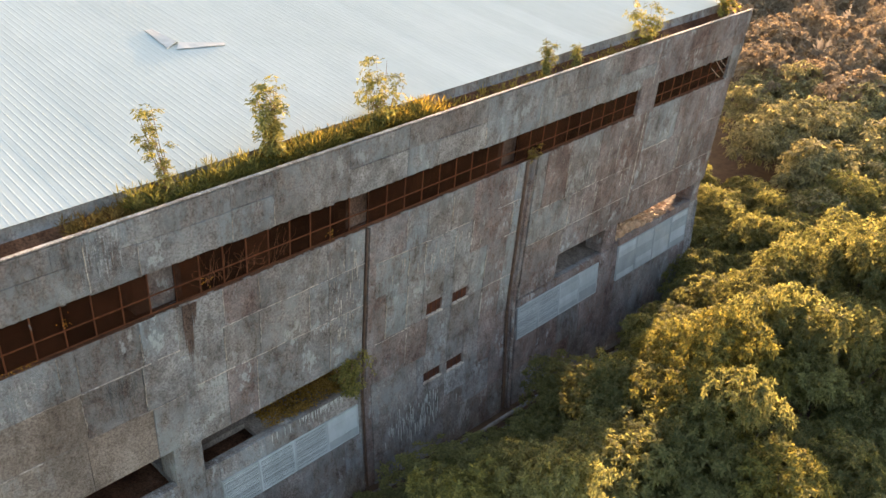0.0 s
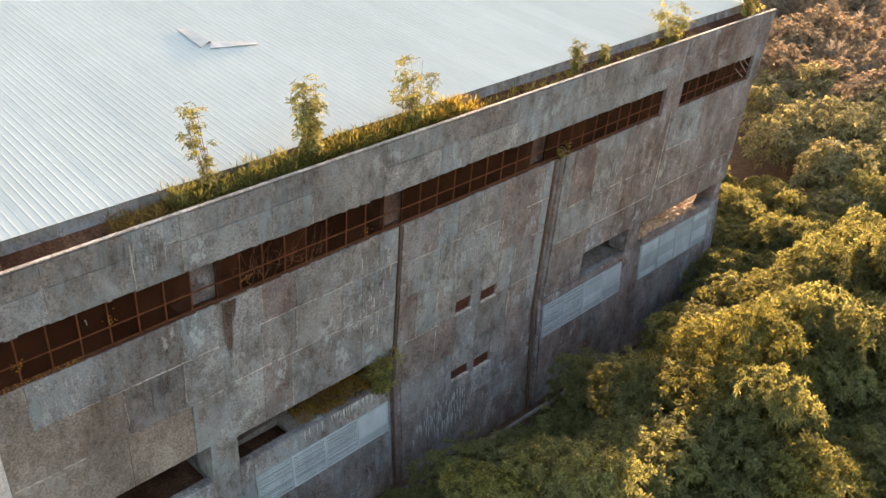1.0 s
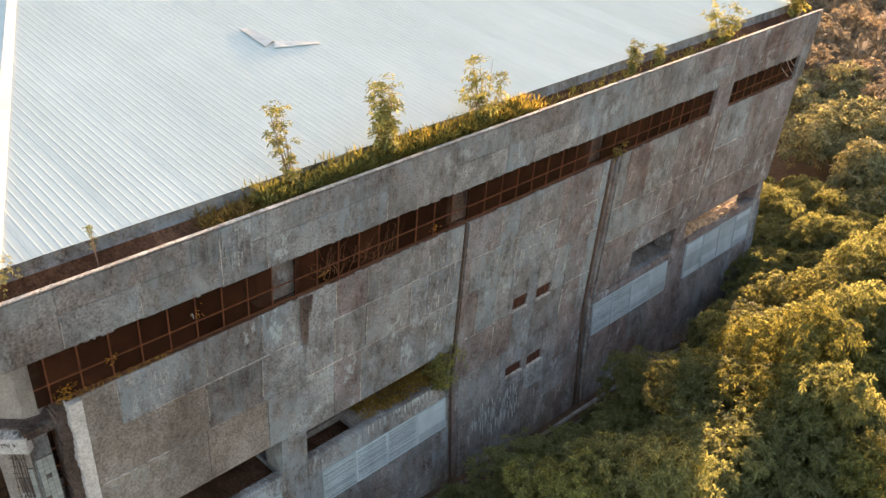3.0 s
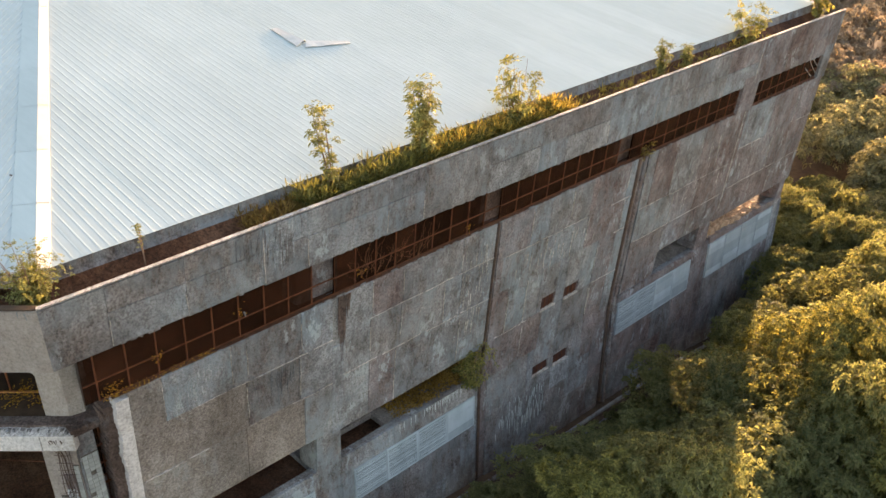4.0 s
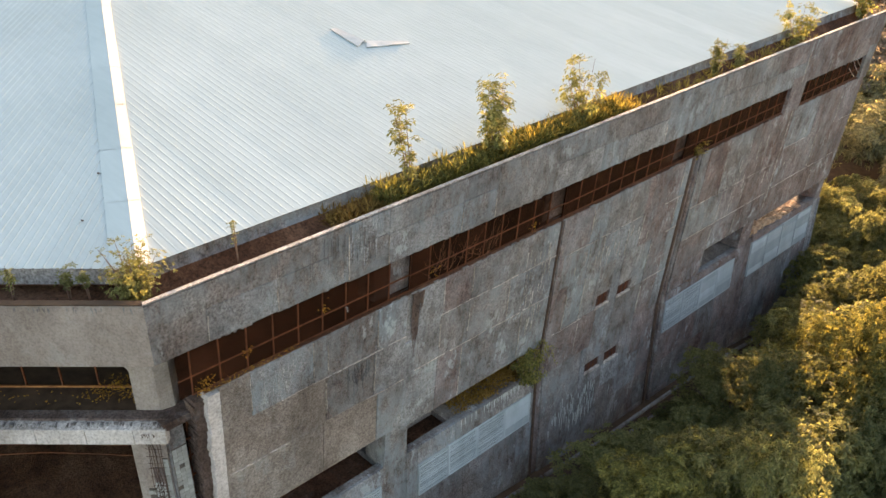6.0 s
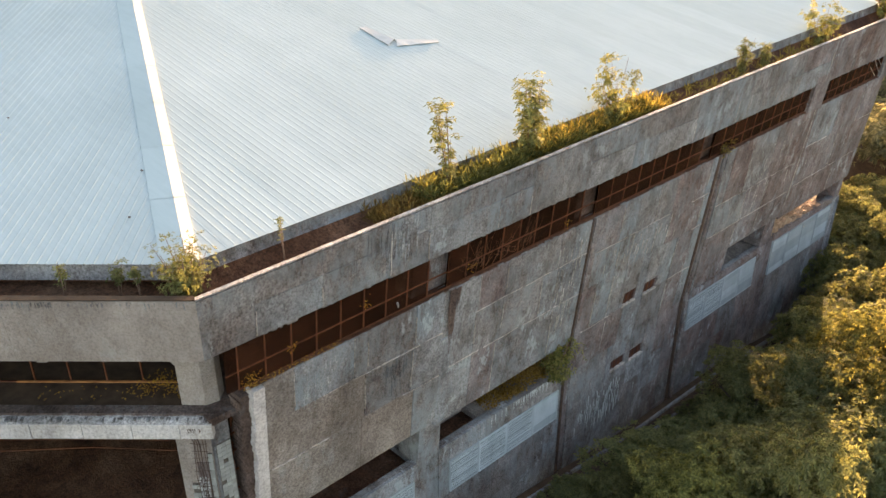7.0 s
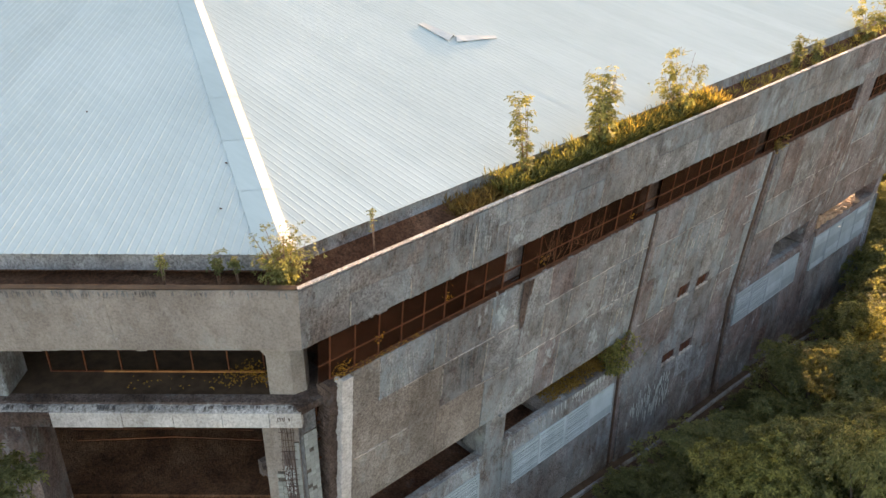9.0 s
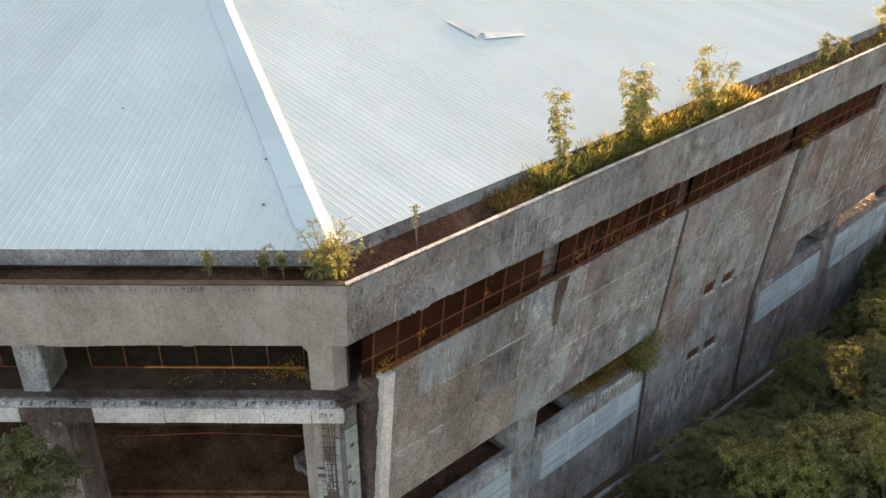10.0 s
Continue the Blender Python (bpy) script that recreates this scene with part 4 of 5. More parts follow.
part("gutter_wall", mesh_from("gutter_wall", v, fc, C_PALE), building, "pale upstand behind the front gutter")
# set-back wall whose dark colour stands for the shadow under the upstand
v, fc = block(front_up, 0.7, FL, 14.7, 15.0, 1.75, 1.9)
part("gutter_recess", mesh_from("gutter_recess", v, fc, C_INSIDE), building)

roof = new("roof")
roof.parent = building
tagged(roof, "white painted ribbed metal roof, hipped at the corner")
PITCH = 0.213
RIB = ((0.0, 0.0), (0.7, 0.0), (0.78, 0.0022), (0.9, 0.0022), (0.98, 0.0))


def roof_sheet(f, a0, ribs, top_at, lift, high=1.0, rise=RISE):
    prof = [(a0 + (k + s) * PITCH, h) for k in range(ribs) for s, h in ((s, h * high) for s, h in RIB)] + [(a0 + ribs * PITCH + 0.01, 0.0)]
    verts, faces = [], []
    for a, h in prof:
        d1 = max(top_at(a), EAVE_D + 0.02)
        verts.append(f(a, EAVE_Z + h + lift, EAVE_D))
        verts.append(f(a, EAVE_Z + rise * (d1 - EAVE_D) + h + lift, d1))
    for i in range(len(prof) - 1):
        faces.append((2 * i, 2 * i + 1, 2 * i + 3, 2 * i + 2))
    ob = part("roof_sheet", mesh_from("roof_sheet", verts, faces, M_ROOF), roof)
    return ob


def side_top(a):
    return min(TOP_D, a / HIP_S, (LONG - a) / MITRE)


def front_top(a):
    return min(TOP_D, a / HIP_F)


def far_top(a):
    return min(TOP_D, a / MITRE)


a, k = HIP_S * EAVE_D, 0
while a < LONG - MITRE * EAVE_D - 0.15:
    roof_sheet(wing, a, 5, side_top, 0.003 * (k % 2))
    a, k = a + 5 * PITCH, k + 1
a, k = HIP_F * EAVE_D, 0
while a < FL:
    roof_sheet(front_up, a, 5, front_top, 0.002 * (k % 2), 7.0, RISE / 1.019)
    a, k = a + 5 * PITCH, k + 1
# far slope beyond the second hip
fo = Vector((-0.687, 0.727))
fi_ = Vector((-0.727, -0.687))
for k in range(22):
    roof_sheet(lambda a, z, d: Vector((fo.x * a + fi_.x * d, LONG + fo.y * a + fi_.y * d, z)), MITRE * EAVE_D + k * 5 * PITCH, 5, far_top, 0.003 * (k % 2))


slab("gutter_wall", C_WALL, building, lambda a, z, d: Vector((fo.x * a + fi_.x * d, LONG + fo.y * a + fi_.y * d, z)), 0.56, 24.0, 14.72, 15.4, 1.36, 1.46, label="stained upstand behind the far gutter")


def hip_cap(d0, d1, wide_side, wide_front):
    """Folded flashing over the hip between the two slopes."""
    def zz(d):
        return EAVE_Z + RISE * (d - EAVE_D)
    rows = []
    n = 10
    for k in range(n + 1):
        d = d0 + (d1 - d0) * k / n
        c = wing(HIP_S * d, zz(d) + 0.12, d)
        s = wing(HIP_S * d + wide_side, zz(d) + 0.04, d)
        g = front_up(HIP_F * d * 1.019 + wide_front, zz(d) + 0.03, d * 1.019)
        rows.append((s, c, g))
    verts = [p for r in rows for p in r] + [p - Vector((0, 0, 0.05)) for r in rows for p in r]
    m = 3 * (n + 1)
    faces = []
    for k in range(n):
        for j in (0, 1):
            b = 3 * k + j
            faces.append((b, b + 1, b + 4, b + 3))
        faces.append((3 * k, 3 * k + 3, m + 3 * k + 3, m + 3 * k))
        faces.append((3 * k + 2, m + 3 * k + 2, m + 3 * k + 5, 3 * k + 5))
    faces += [(0, m, m + 1, 1), (1, m + 1, m + 2, 2)]
    me = mesh_from("hip_flashing", verts, faces, M_FLASH)
    # front half gets the duller roof colour, as if turned from the sun
    me.materials.append(M_ROOF)
    for poly in me.polygons:
        if set(poly.vertices) <= {i for i in range(m) if i % 3}:
            poly.material_index = 1
    part("hip_flashing", me, roof, "folded hip flashing, sunward half coloured brighter")


L_ = 2.45
for k in range(10):
    hip_cap(EAVE_D - 0.05 + k * L_, EAVE_D + 0.02 + (k + 1) * L_, 0.3, 0.6)


def roof_z(x):
    return EAVE_Z + RISE * (-x - EAVE_D)


def vent_flashing():
    """A lifted angled flashing: two bent sheets that meet at a corner, open along their lower edge."""
    for name, near, far, w in (("vent_flashing", (Vector((-8.99, 13.18)), Vector((-8.68, 12.55))), (Vector((-10.55, 13.1)), Vector((-10.5, 12.62))), 0.09),
                               ("vent_flashing", (Vector((-8.93, 13.24)), Vector((-8.42, 12.8))), (Vector((-8.28, 14.62)), Vector((-7.92, 14.42))), 0.085)):
        verts = []
        n = 6
        for k in range(n + 1):
            s = k / n
            top, foot = near[0].lerp(far[0], s), near[1].lerp(far[1], s)
            foot = foot.lerp(top, 0.2 + 0.2 * s)
            up = w * (1 - 0.55 * s)
            lip = 0.015 + 0.02 * math.sin(k * 2.1) * (1 - s)
            for q, h in ((top.lerp(foot, -0.18), 0.01), (top, up), (top.lerp(foot, 0.3), up * 0.92), (foot, lip + 0.03)):
                verts.append(Vector((q.x, q.y, roof_z(q.x) + h)))
        m = len(verts)
        verts += [p - Vector((0, 0, 0.012)) for p in verts]
        faces = []
        for k in range(n):
            for i in range(3):
                b = 4 * k + i
                faces += [(b, b + 1, b + 5, b + 4), (m + b, m + b + 4, m + b + 5, m + b + 1)]
            faces += [(4 * k, 4 * k + 4, m + 4 * k + 4, m + 4 * k), (4 * k + 3, m + 4 * k + 3, m + 4 * k + 7, 4 * k + 7)]
        for b in (0, 4 * n):
            faces += [(b + i, m + b + i, m + b + i + 1, b + i + 1) for i in range(3)]
        part(name, mesh_from(name, verts, faces, M_FLASH), roof, "lifted white flashing of a roof hatch")


vent_flashing()

for a, d in ((2.6, 5.2), (2.3, 3.1), (7.2, 8.0), (12.4, 4.4)):
    p = front_up(a, EAVE_Z + RISE / 1.019 * (d - EAVE_D), d)
    v = [p + Vector((0.05 * math.cos(k * 1.05), 0.035 * math.sin(k * 1.05), 0.022 + (0.03 if k % 2 else 0.008))) for k in range(6)] + [p + Vector((0, 0, 0.008))]
    tagged(new("dead_leaf", mesh_from("dead_leaf", v, [(k, (k + 1) % 6, 6) for k in range(6)], M_PIPE)), "dark curled dead leaf lying on the roof", "leaf", "leaves on the roof")

# ---- plants ----
def leaf_mesh(name, centres, normals, mat, count, length, width, droop, seed, up=0.4, lift_by=0.35):
    """Rosettes of narrow leaflets: one at each centre, fanned round its normal."""
    r = np.random.default_rng(seed)
    c, nrm = np.asarray(centres, float), np.asarray(normals, float)
    nrm = nrm + np.array([0, 0, up])
    nrm /= np.linalg.norm(nrm, axis=1, keepdims=True) + 1e-9
    n = len(c)
    ref = r.normal(size=(n, 3))
    t = np.cross(nrm, ref)
    t /= np.linalg.norm(t, axis=1, keepdims=True) + 1e-9
    b = np.cross(nrm, t)
    ang = (np.arange(count)[None, :] / count + r.random((n, 1))) * 2 * np.pi + r.normal(0, 0.25, (n, count))
    out = t[:, None, :] * np.cos(ang)[..., None] + b[:, None, :] * np.sin(ang)[..., None]
    lift = r.normal(lift_by, 0.35, (n, count, 1))
    d = out + nrm[:, None, :] * lift
    d /= np.linalg.norm(d, axis=2, keepdims=True)
    ln = length * r.uniform(0.6, 1.25, (n, count, 1))
    w = np.cross(d, nrm[:, None, :])
    w /= np.linalg.norm(w, axis=2, keepdims=True) + 1e-9
    w = w * (width * r.uniform(0.7, 1.2, (n, count, 1)))
    base = c[:, None, :] + d * ln * 0.08
    mid = base + d * ln * 0.55
    mid[..., 2:3] -= droop * ln * 0.12
    tip = base + d * ln
    tip[..., 2:3] -= droop * ln * 0.5
    v = np.stack([base, mid + w, tip, mid - w], axis=2).reshape(-1, 3)
    q = n * count
    me = bpy.data.meshes.new(name)
    me.vertices.add(4 * q)
    me.vertices.foreach_set("co", v.astype(np.float32).ravel())
    me.loops.add(4 * q)
    me.loops.foreach_set("vertex_index", np.arange(4 * q, dtype=np.int32))
    me.polygons.add(q)
    me.polygons.foreach_set("loop_start", np.arange(0, 4 * q, 4, dtype=np.int32))
    me.materials.append(mat)
    me.update(calc_edges=True)
    return me


def tufts(r, lobes, n, size, inside=0.2):
    """Points and normals of leaf rosettes: gathered in tufts that sit over round lobes (x, y, z, radius), with gaps between."""
    lobes = np.asarray(lobes, float)
    share = lobes[:, 3] ** 2
    count = max(1, n // 9)
    pick = r.choice(len(lobes), count, p=share / share.sum())
    d = r.normal(size=(count, 3))
    d[:, 2] = np.where(r.random(count) < 0.85, np.abs(d[:, 2]), d[:, 2])
    d /= np.linalg.norm(d, axis=1, keepdims=True)
    heart = lobes[pick, :3] + d * (lobes[pick, 3] * r.normal(0.95, 0.12, count))[:, None] * np.array([1, 1, 0.8])
    own = r.integers(0, count, n)
    e = r.normal(size=(n, 3))
    e /= np.linalg.norm(e, axis=1, keepdims=True)
    e = e + d[own] * 0.6 + np.array([0, 0, 0.35])
    e /= np.linalg.norm(e, axis=1, keepdims=True)
    tuft = size * r.uniform(0.6, 1.35, count)
    pts = heart[own] + e * (tuft[own] * r.uniform(0.55, 1.05, n))[:, None] * np.array([1, 1, 0.75])
    fill = r.random(n) < inside
    f = r.normal(size=(n, 3))
    f[:, 2] = np.abs(f[:, 2])
    f /= np.linalg.norm(f, axis=1, keepdims=True)
    deep = r.choice(len(lobes), n, p=share / share.sum())
    inner = lobes[deep, :3] + f * (lobes[deep, 3] * r.uniform(0.6, 1.0, n))[:, None]
    return np.where(fill[:, None], inner, pts), np.where(fill[:, None], f, e)


def crown_lobes(r, height, radius, n):
    lobes = [(0, 0, height - radius * 0.5, radius * 0.5)]
    for k in range(1, n):
        g, q = k * 2.4 + r.uniform(-0.5, 0.5), math.sqrt((k + 0.5) / n)
        rad = radius * q * 0.78
        size = radius * r.uniform(0.26, 0.44)
        lobes.append((rad * math.cos(g), rad * math.sin(g), height - size - radius * (0.05 + 0.7 * q * q) + r.uniform(-0.22, 0.2) * radius, size))
    return lobes


def tree_model(name, seed, height, radius, rosettes, mat, label, leaflet=(0.27, 0.036), count=7):
    r = np.random.default_rng(seed)
    t = thing(name, label, name)
    lobes = crown_lobes(r, height, radius, 13)
    pieces = [tube([(0, 0, -0.1), (0.05, 0.03, height * 0.2), (-0.06, 0.05, height * 0.42), (0, 0, height * 0.62)], [radius * 0.065, radius * 0.055, radius * 0.045, radius * 0.03], 8)]
    for x, y, z, rad in lobes[1::2]:
        pieces.append(tube([(0, 0, height * 0.35), (x * 0.45, y * 0.45, height * 0.35 + (z - height * 0.35) * 0.55), (x, y, z)], [radius * 0.035, radius * 0.022, radius * 0.008], 6))
    v, fc = joined(pieces)
    part("trunk", mesh_from("trunk", v, fc, M_BARK, True), t, "branched grey-brown trunk")
    pts, nr = tufts(r, lobes, rosettes, radius * 0.075)
    part("crown", leaf_mesh("crown", pts, nr, mat, count, leaflet[0], leaflet[1], 0.6, seed, 0.4, 0.4), t)
    return t


def canopy(x, y):
    """How high the tree tops stand."""
    h = 3.1 + 0.66 * min(max(x - 1.0, 0), 8.0)
    if x > 10.5 and y < 31:
        h *= 0.84
    if y > 34:
        h = h + (5.2 - h) * min((y - 34) / 12, 1)
    return h


tree_rng = random.Random(5)
GREEN_TREE, YELLOW_TREE = "bushy green tree with feathery drooping leaves", "bushy yellow-green tree with feathery drooping leaves"
near_models = [tree_model("tree", 40 + s, 6.0, 2.5, 2250, M_YELLOW if s == 2 else M_LEAF, YELLOW_TREE if s == 2 else GREEN_TREE, (0.17, 0.031), 6) for s in range(5)]
far_models = [tree_model("tree", 60 + s, 6.0, 2.5, 1750, M_LEAF, GREEN_TREE, (0.22, 0.04), 5) for s in range(3)]
low_models = [tree_model("bush", 50 + s, 3.0, 1.3, 800, M_LEAF, "low dark green bush at the foot of the wall", (0.18, 0.032), 6) for s in range(2)]
edge_models = [tree_model("tree", 65 + s, 6.0, 2.5, 1500, M_LEAF, GREEN_TREE, (0.22, 0.042), 5) for s in range(2)]


def plant(models, used, x, y, h, base_h, spread, group):
    k = tree_rng.randrange(len(models))
    g = lie(y) - 0.08
    m = Matrix.Translation((x, y, g)) @ Matrix.Rotation(tree_rng.uniform(0, 6.28), 4, "Z") @ Matrix.Diagonal((spread, spread, max(h - g, 1.2) / base_h, 1))
    src = models[k]
    tagged(src, group=group)
    if k not in used:
        used.add(k)
        src.matrix_basis = m
        return
    keep = src.matrix_basis.copy()
    src.matrix_basis = Matrix.Identity(4)
    copy_thing(src, m)
    src.matrix_basis = keep


used_near, used_low, used_far, used_edge = set(), set(), set(), set()
for gx in range(8):
    for gy in range(21):
        x = 3.2 + gx * 2.45 + tree_rng.uniform(-0.7, 0.7)
        y = 4.5 + gy * 2.45 + (1.2 if gx % 2 else 0) + tree_rng.uniform(-0.75, 0.75)
        if y > 2.0 + 0.95 * x and x < 18.5 - 0.38 * (y - 22):
            plant(*((edge_models, used_edge) if y < 5.4 + 0.9 * x or x > 15.5 else (near_models, used_near) if y < 25 + 0.2 * x else (far_models, used_far)), x, y, canopy(x, y) * tree_rng.uniform(0.8, 1.12) * (0.86 if y < 5.4 + 0.9 * x else 1.0), 6.0, tree_rng.uniform(0.8, 1.12), "trees beside the building")
for k in range(24):
    y = 9.0 + k * 1.3 + tree_rng.uniform(-0.4, 0.4)
    x = tree_rng.uniform(0.9, 2.3)
    plant(low_models, used_low, x, y, lie(y) + (tree_rng.uniform(0.9, 1.8) if y < 27 else tree_rng.uniform(2.0, 3.2)), 3.0, tree_rng.uniform(0.7, 1.0) if y < 27 else tree_rng.uniform(1.0, 1.35), "bushes along the wall")

for x, y in ((1.2, 38.6), (-2.2, 41.2), (-1.4, 43.6), (0.9, 35.4), (2.0, 33.6), (-0.6, 38.3), (3.4, 38.3), (2.6, 31.6), (-0.8, 40.4), (2.4, 40.5), (-3.0, 42.5), (0.6, 42.8), (3.4, 36.2), (-5.5, 44.6), (2.2, 36.0), (-2.2, 45.5), (1.0, 45.3)):
    plant(far_models, used_far, x, y, tree_rng.uniform(3.6, 5.0), 6.0, tree_rng.uniform(0.75, 0.95), "trees beside the building")


def woods(name, label, y0, y1, trees, rosettes, mat, leaflet, seed):
    """Far woods as one mass of crowns."""
    r = np.random.default_rng(seed)
    pts, nr = [], []
    for k in range(trees):
        y = r.uniform(y0, y1)
        x0, x1 = 6 - 0.62 * (y - 34), 20 - 0.36 * (y - 30)
        x = r.uniform(x0, x1)
        h, rad = r.uniform(3.4, 5.8), r.uniform(2.0, 3.4)
        lobes = [(x + a, y + b, c, e) for a, b, c, e in crown_lobes(r, h, rad, 10)]
        p, d = tufts(r, lobes, rosettes, rad * 0.12, 0.4)
        pts.append(p)
        nr.append(d)
    me = leaf_mesh(name, np.concatenate(pts), np.concatenate(nr), mat, 5, leaflet[0], leaflet[1], 1.0, seed)
    tagged(new(name, me), label, "woods", kind="stuff")


# both masses carry the haze of distance in their leaf colours
woods("woods", "green woods beyond the far end of the building, paled for haze", 43, 66, 80, 330, M_HAZY, (0.32, 0.065), 71)
woods("woods", "woods far behind the building, browned for haze", 62, 135, 180, 200, M_HAZE_BROWN, (0.4, 0.1), 72)

# ---- plants on the building ----
def shrub(name, label, place, height, width, n, mat, seed, leaflet=(0.13, 0.028), stems=6, top=2.2, lean=(0, 0)):
    """Upright stems from one root, with leaves gathered in bunches along them, thickest near the tips."""
    r = np.random.default_rng(seed)
    t = thing(name, label, "shrub", place)
    pieces, pts, nr = [], [], []
    for k in range(stems):
        g = r.uniform(0, 6.28)
        out = r.uniform(0.2, 1.0) * width * 0.5
        h = height * (1.0 if k == 0 else r.uniform(0.6, 1.0))
        ex, ey = out * math.cos(g) + lean[0] * h / height, out * math.sin(g) + lean[1] * h / height
        line = [Vector((0, 0, -0.05)), Vector((ex * 0.35, ey * 0.35, h * 0.4)), Vector((ex, ey, h))]
        pieces.append(tube(line, [0.02, 0.013, 0.005], 5))
        a, b, c = (np.array(p) for p in line)
        m = max(4, n // stems)
        bunch = np.clip(r.beta(top, 1.15, max(4, m // 6)), 0.0, 1.0)
        s = bunch[r.integers(0, len(bunch), m)]
        q = (1 - s)[:, None] ** 2 * a + 2 * (s * (1 - s))[:, None] * b + (s ** 2)[:, None] * c
        side_off = r.normal(0, 1, (len(bunch), 3)) * width * 0.09
        own = side_off[np.searchsorted(np.sort(bunch), s).clip(0, len(bunch) - 1)]
        off = own * (0.4 + s[:, None]) + r.normal(0, 1, (m, 3)) * (0.035 + 0.035 * width)
        pts.append(q + off)
        nr.append(off + np.array([0, 0, 0.06]))
    v, fc = joined(pieces)
    part("stem", mesh_from("stem", v, fc, M_TWIG, True), t)
    part("foliage", leaf_mesh("foliage", np.concatenate(pts), np.concatenate(nr), mat, 5, leaflet[0], leaflet[1], 0.8, seed), t)
    return t


shrub("shrub", "young leafy yellow-green shrub rooted in the corner gutter", (-0.92, 0.28, 14.72), 1.5, 1.25, 1500, M_SAPLING, 1, (0.062, 0.017), 22, 1.5)
shrub("shrub", "tall thin leafy sapling rooted in the gutter", (-0.9, 8.25, 14.72), 2.75, 0.75, 330, M_SAPLING, 2, (0.11, 0.032), 6, 1.3, (-0.05, -0.3))
shrub("shrub", "bushy sapling with darker leaves in the gutter", (-0.85, 11.45, 14.72), 2.75, 1.4, 620, M_SAPLING, 3, (0.13, 0.038), 11, 1.5)
shrub("shrub", "leafy twin-stemmed sapling among weeds in the gutter", (-0.9, 15.55, 14.72), 2.6, 1.7, 520, M_SAPLING, 4, (0.115, 0.034), 10, 1.3)
shrub("shrub", "small upright leafy sapling in the gutter", (-0.85, 23.5, 14.72), 1.75, 0.65, 260, M_SAPLING, 5, (0.11, 0.028), 4)
shrub("shrub", "low leafy seedling in the gutter", (-0.85, 25.25, 14.72), 1.15, 0.5, 220, M_SAPLING, 6, (0.11, 0.026), 4)
shrub("shrub", "spreading leafy sapling in the gutter", (-0.85, 29.85, 14.72), 2.05, 1.5, 420, M_SAPLING, 7, (0.12, 0.03), 7)
shrub("shrub", "leafy sapling at the far end of the gutter", (-0.85, 36.3, 14.72), 1.4, 0.9, 200, M_YELLOW, 8, (0.15, 0.044), 5)
shrub("shrub", "single thin seedling by the roof edge", (-0.85, 2.77, 14.72), 1.3, 0.14, 24, M_SAPLING, 9, (0.075, 0.02), 2, 9.0)
p = front_up(3.19, 14.72, 0.95)
shrub("shrub", "single thin seedling in the front gutter", p, 1.0, 0.28, 60, M_SAPLING, 10, (0.075, 0.02), 3, 6.0)
p = front_up(1.95, 14.72, 0.95)
shrub("shrub", "sparse hanging seedling in the front gutter", p, 0.85, 0.3, 60, M_LEAF, 12, (0.085, 0.024), 3, 6.0)
p = front_up(1.5, 14.72, 0.95)
shrub("shrub", "sparse dark seedling in the front gutter", p, 0.85, 0.25, 50, M_LEAF, 15, (0.085, 0.024), 2, 6.0)
shrub("shrub", "olive bush hanging over the corner of the ledge", (-0.98, 13.7, 5.6), 2.1, 1.8, 330, M_WEED, 13, (0.14, 0.024), 13, 1.4, (0.25, 0.2))
shrub("shrub", "dry bush growing at the window band", (-0.36, 22.3, 12.1), 0.5, 0.6, 80, M_DRY, 14, (0.1, 0.018), 6)


def weeds(name, label, n, place_at, mat, length, width, seed, spread=0.5):
    """A bed of upright blades, grown where place_at says."""
    r = np.random.default_rng(seed)
    pts = np.array([place_at(r) for _ in range(n)])
    nr = r.normal(0, spread, (n, 3))
    nr[:, 2] = 1.0
    me = leaf_mesh(name, pts, nr, mat, 6, length * 1.5, width * 0.62, 0.25, seed, 1.0, lift_by=1.3)
    return tagged(new(name, me), label, "weeds", kind="stuff")


def in_gutter(y0, y1, h):
    def place_at(r):
        y = r.uniform(y0, y1)
        clump = 0.5 + 0.5 * noise.noise(Vector((y * 1.3, 3.0, 0)))
        return (-r.uniform(0.38, 1.3), y, 14.72 + r.uniform(0.05, h) * (0.35 + clump))
    return place_at


weeds("gutter_weeds", "dense green and yellow weeds filling the gutter", 1000, in_gutter(7.0, 13.2, 0.68), M_WEED, 0.24, 0.026, 21)
weeds("gutter_weeds", "sunlit yellow weeds filling the gutter", 700, in_gutter(11.0, 18.0, 0.7), M_DRY, 0.24, 0.028, 22)
weeds("gutter_weeds", "green weeds between yellow ones in the gutter", 700, in_gutter(12.0, 17.3, 0.66), M_WEED, 0.24, 0.026, 27)
weeds("gutter_weeds", "thin dark weeds in the gutter", 200, in_gutter(5.4, 7.4, 0.45), M_IVY, 0.2, 0.025, 23)
weeds("gutter_weeds", "dry brown weeds in the gutter", 170, in_gutter(17.5, 31.5, 0.36), M_DRY, 0.22, 0.025, 24)
def creeper_bed(r):
    """Uneven heaps, higher towards the corner."""
    x, y = -1.2 - r.uniform(0, 1.4), 10.5 + 3.6 * r.random() ** 0.75
    heap = max(0.0, 0.45 + 0.9 * noise.noise(Vector((x * 1.6, y * 1.6, 8.0))))
    return (x, y, 5.52 + (0.12 + 1.15 * heap * (0.35 + 0.65 * (y - 10.5) / 3.6)) * r.random() ** 0.8)


weeds("ledge_creeper", "brown-green creeper covering the ledge", 2300, creeper_bed, M_IVY, 0.06, 0.03, 25)
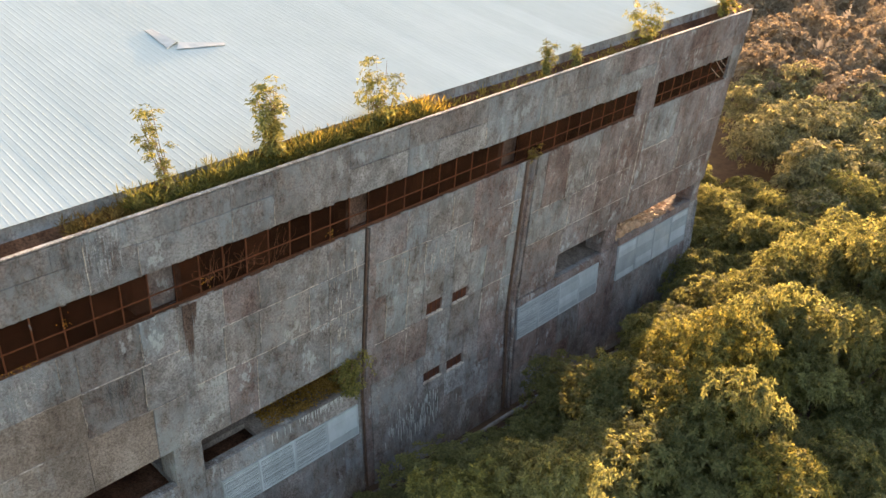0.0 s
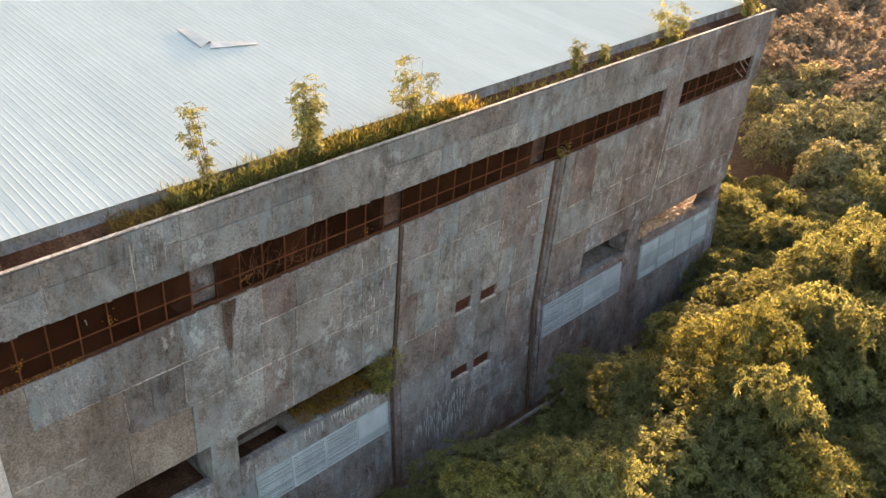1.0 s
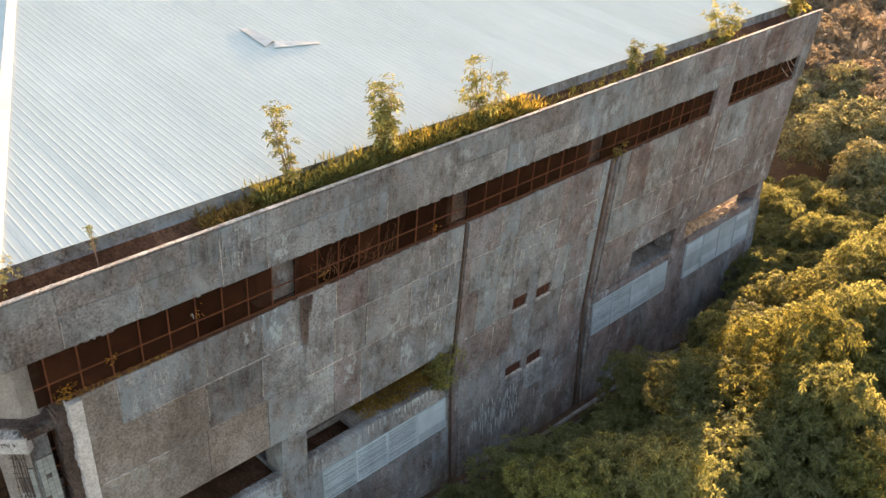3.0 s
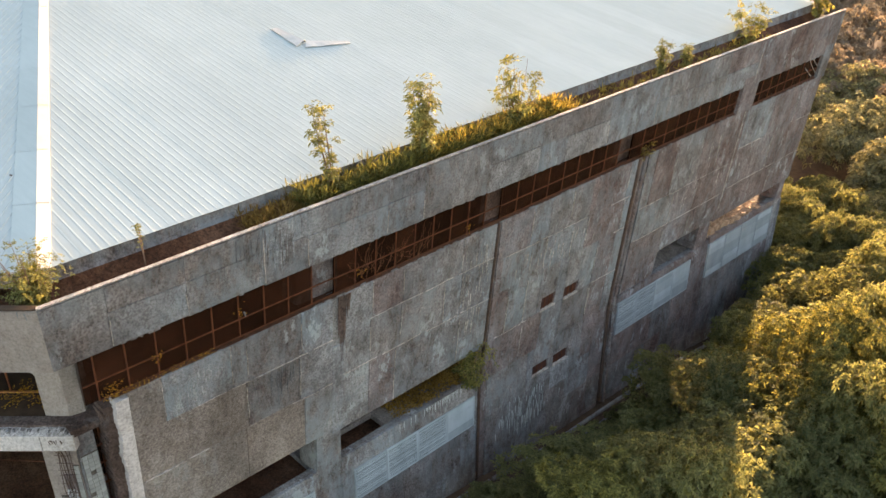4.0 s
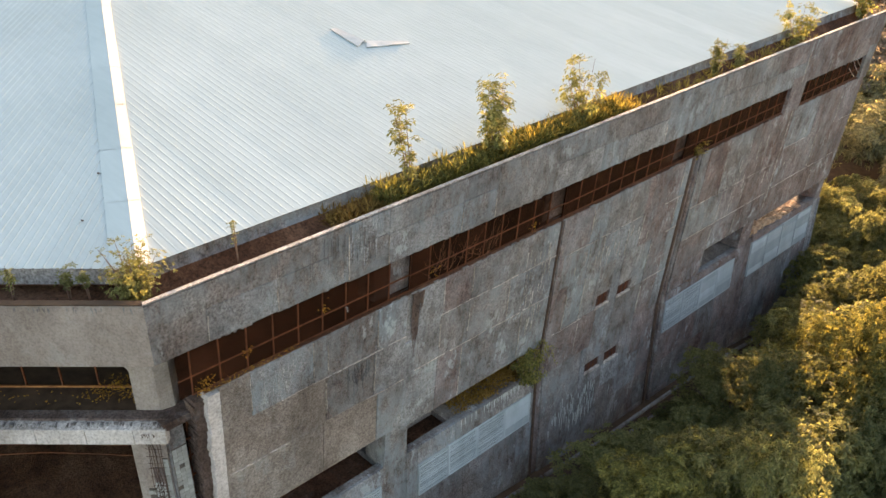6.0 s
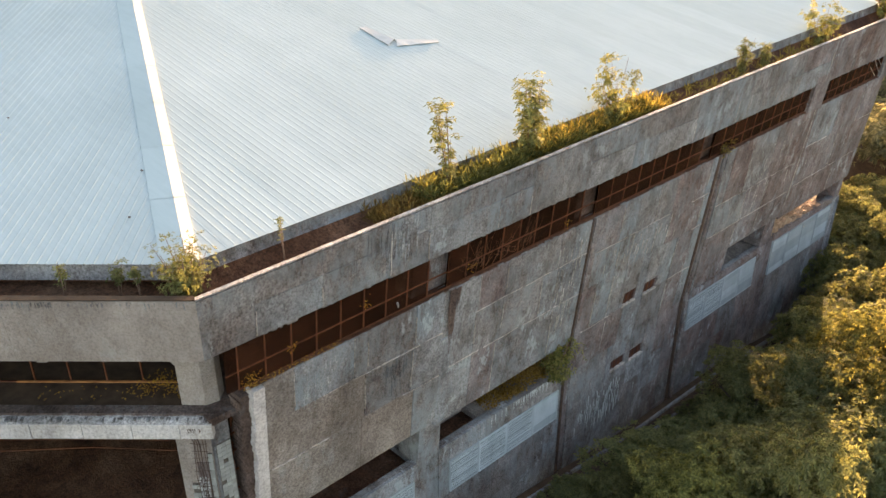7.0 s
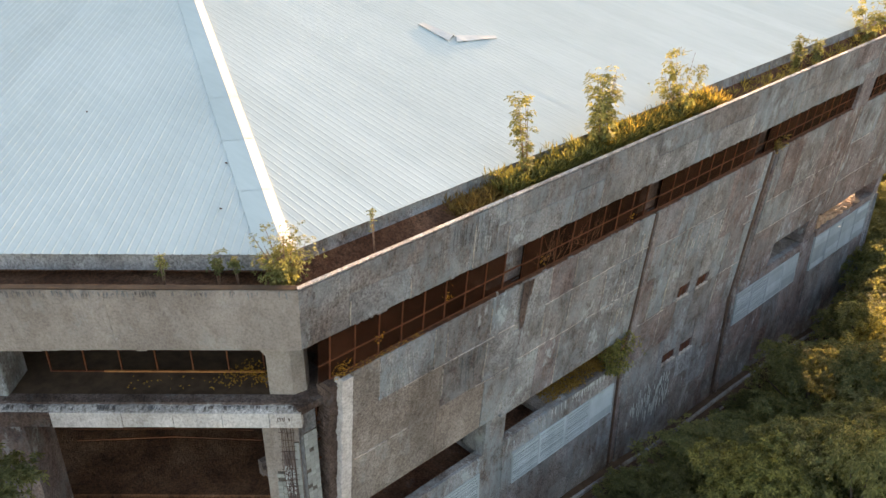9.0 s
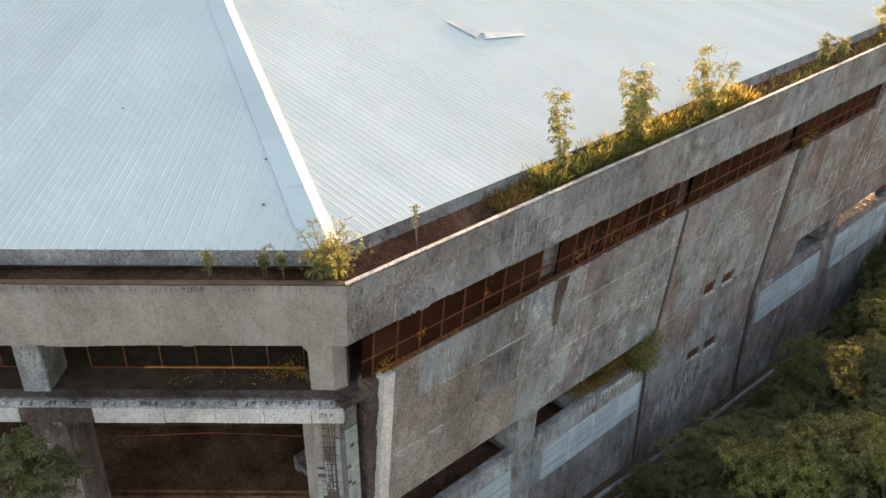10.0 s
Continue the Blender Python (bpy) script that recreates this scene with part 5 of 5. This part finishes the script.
def sill_weed(r):
    if r.random() < 0.4:
        y, h = r.normal(1.25, 0.13), 0.4
    else:
        y, h = 1.0 + 2.9 * r.random(), 0.12 + 0.14 * max(0.0, noise.noise(Vector((r.random(), 2.0, 1.0))))
    return (-0.3 - r.uniform(0, 0.12), max(0.98, y), SILL + 0.02 + h * r.random() ** 1.4)


weeds("sill_weeds", "yellow weeds on the window sill", 230, sill_weed, M_SUNLIT_WEED, 0.022, 0.008, 26)


def band_tuft(r):
    y, z = ((2.45, 12.75), (4.75, 13.0), (8.6, 12.5), (12.9, 12.4))[r.integers(0, 4)]
    q = side(y + r.normal(0, 0.09), z + r.normal(0, 0.09), 0.08)
    return (q.x, q.y, q.z)


weeds("band_weeds", "small yellow tufts in the window band", 70, band_tuft, M_SUNLIT_WEED, 0.026, 0.011, 29)


def front_weed(r):
    if r.random() < 0.16:
        q = front_up(r.uniform(1.5, 5.0), 0, r.uniform(1.5, 2.1))
        return (q.x, q.y, 11.42)
    a, z, b = ((1.45, 0.12, 0.12), (1.7, 0.42, 0.16), (1.95, 0.3, 0.14), (1.6, 0.25, 0.2), (2.3, 0.1, 0.2))[r.integers(0, 5)]
    q = front_up(a + r.normal(0, b), 0, 1.75 + r.uniform(-0.2, 0.3))
    return (q.x, q.y, 11.43 + max(0.0, z + r.normal(0, 0.1)))


weeds("ledge_weeds", "yellow weeds on the front ledge", 260, front_weed, M_SUNLIT_WEED, 0.03, 0.011, 28)


def twigs():
    """Bare dry creeper stems across the window band."""
    r = random.Random(3)
    pieces = []
    for k in range(36):
        y = r.uniform(8.3, 11.2)
        drift = r.choice((-1, 1)) * r.uniform(0.03, 0.16)
        z = SILL + r.uniform(0.05, 0.4)
        line = [side(y, z, 0.1)]
        for s in range(4):
            y += drift + r.uniform(-0.12, 0.12)
            z += r.uniform(0.05, 0.34)
            line.append(side(y, z, 0.06 + r.uniform(-0.05, 0.05)))
        pieces.append(tube(line, [0.006, 0.005, 0.004, 0.003, 0.003], 4))
    v, fc = joined(pieces)
    ob = new("dry_creeper", mesh_from("dry_creeper", v, fc, M_CREEPER))
    tagged(ob, "bare dry creeper stems in the window band", "creeper", kind="stuff")


twigs()


def rubble():
    r = random.Random(9)
    pieces = []
    def heap(x, y):
        return 5.53 + (0.12 + 0.75 * min(1.0, (-1.2 - x) / 0.8)) * max(0.0, min(1.0, (34.6 - y) / 4.2))

    gx = [-1.16 - 0.15 * i for i in range(10)]
    gy = [29.9 + 0.25 * j for j in range(23)]
    v = [Vector((x, y, heap(x, y) - 0.1 + r.uniform(-0.05, 0.05) if x < -1.2 else 5.5)) for x in gx for y in gy]
    m = len(gy)
    pieces.append((v, [(i * m + j, i * m + j + 1, (i + 1) * m + j + 1, (i + 1) * m + j) for i in range(9) for j in range(m - 1)]))
    for k in range(700):
        y, x = r.uniform(30.05, 34.9), -1.2 - 1.35 * r.random()
        s = r.uniform(0.05, 0.15)
        z = heap(x, y)
        v = [Vector((x + s * dx * r.uniform(0.6, 1.2), y + s * dy * r.uniform(0.6, 1.3), z + s * dz * r.uniform(0.4, 0.9))) for dx in (-1, 1) for dy in (-1, 1) for dz in (-1, 1)]
        pieces.append((v, orient(v, [(0, 1, 3, 2), (4, 5, 7, 6), (0, 1, 5, 4), (2, 3, 7, 6), (0, 2, 6, 4), (1, 3, 7, 5)])))
    v, fc = joined(pieces)
    tagged(new("rubble", mesh_from("rubble", v, fc, M_RUBBLE)), "heap of broken concrete on the ledge, coloured orange as if sunlit", "rubble", kind="stuff")


rubble()
front_tree = tree_model("tree", 81, 11.0, 1.8, 1300, M_LEAF, "sparse dark green tree growing close to the front wall", (0.15, 0.026), 6)
q = front_up(7.6, 0, -1.3)
front_tree.matrix_basis = Matrix.Translation((q.x, q.y, lie(q.y) - 0.05))
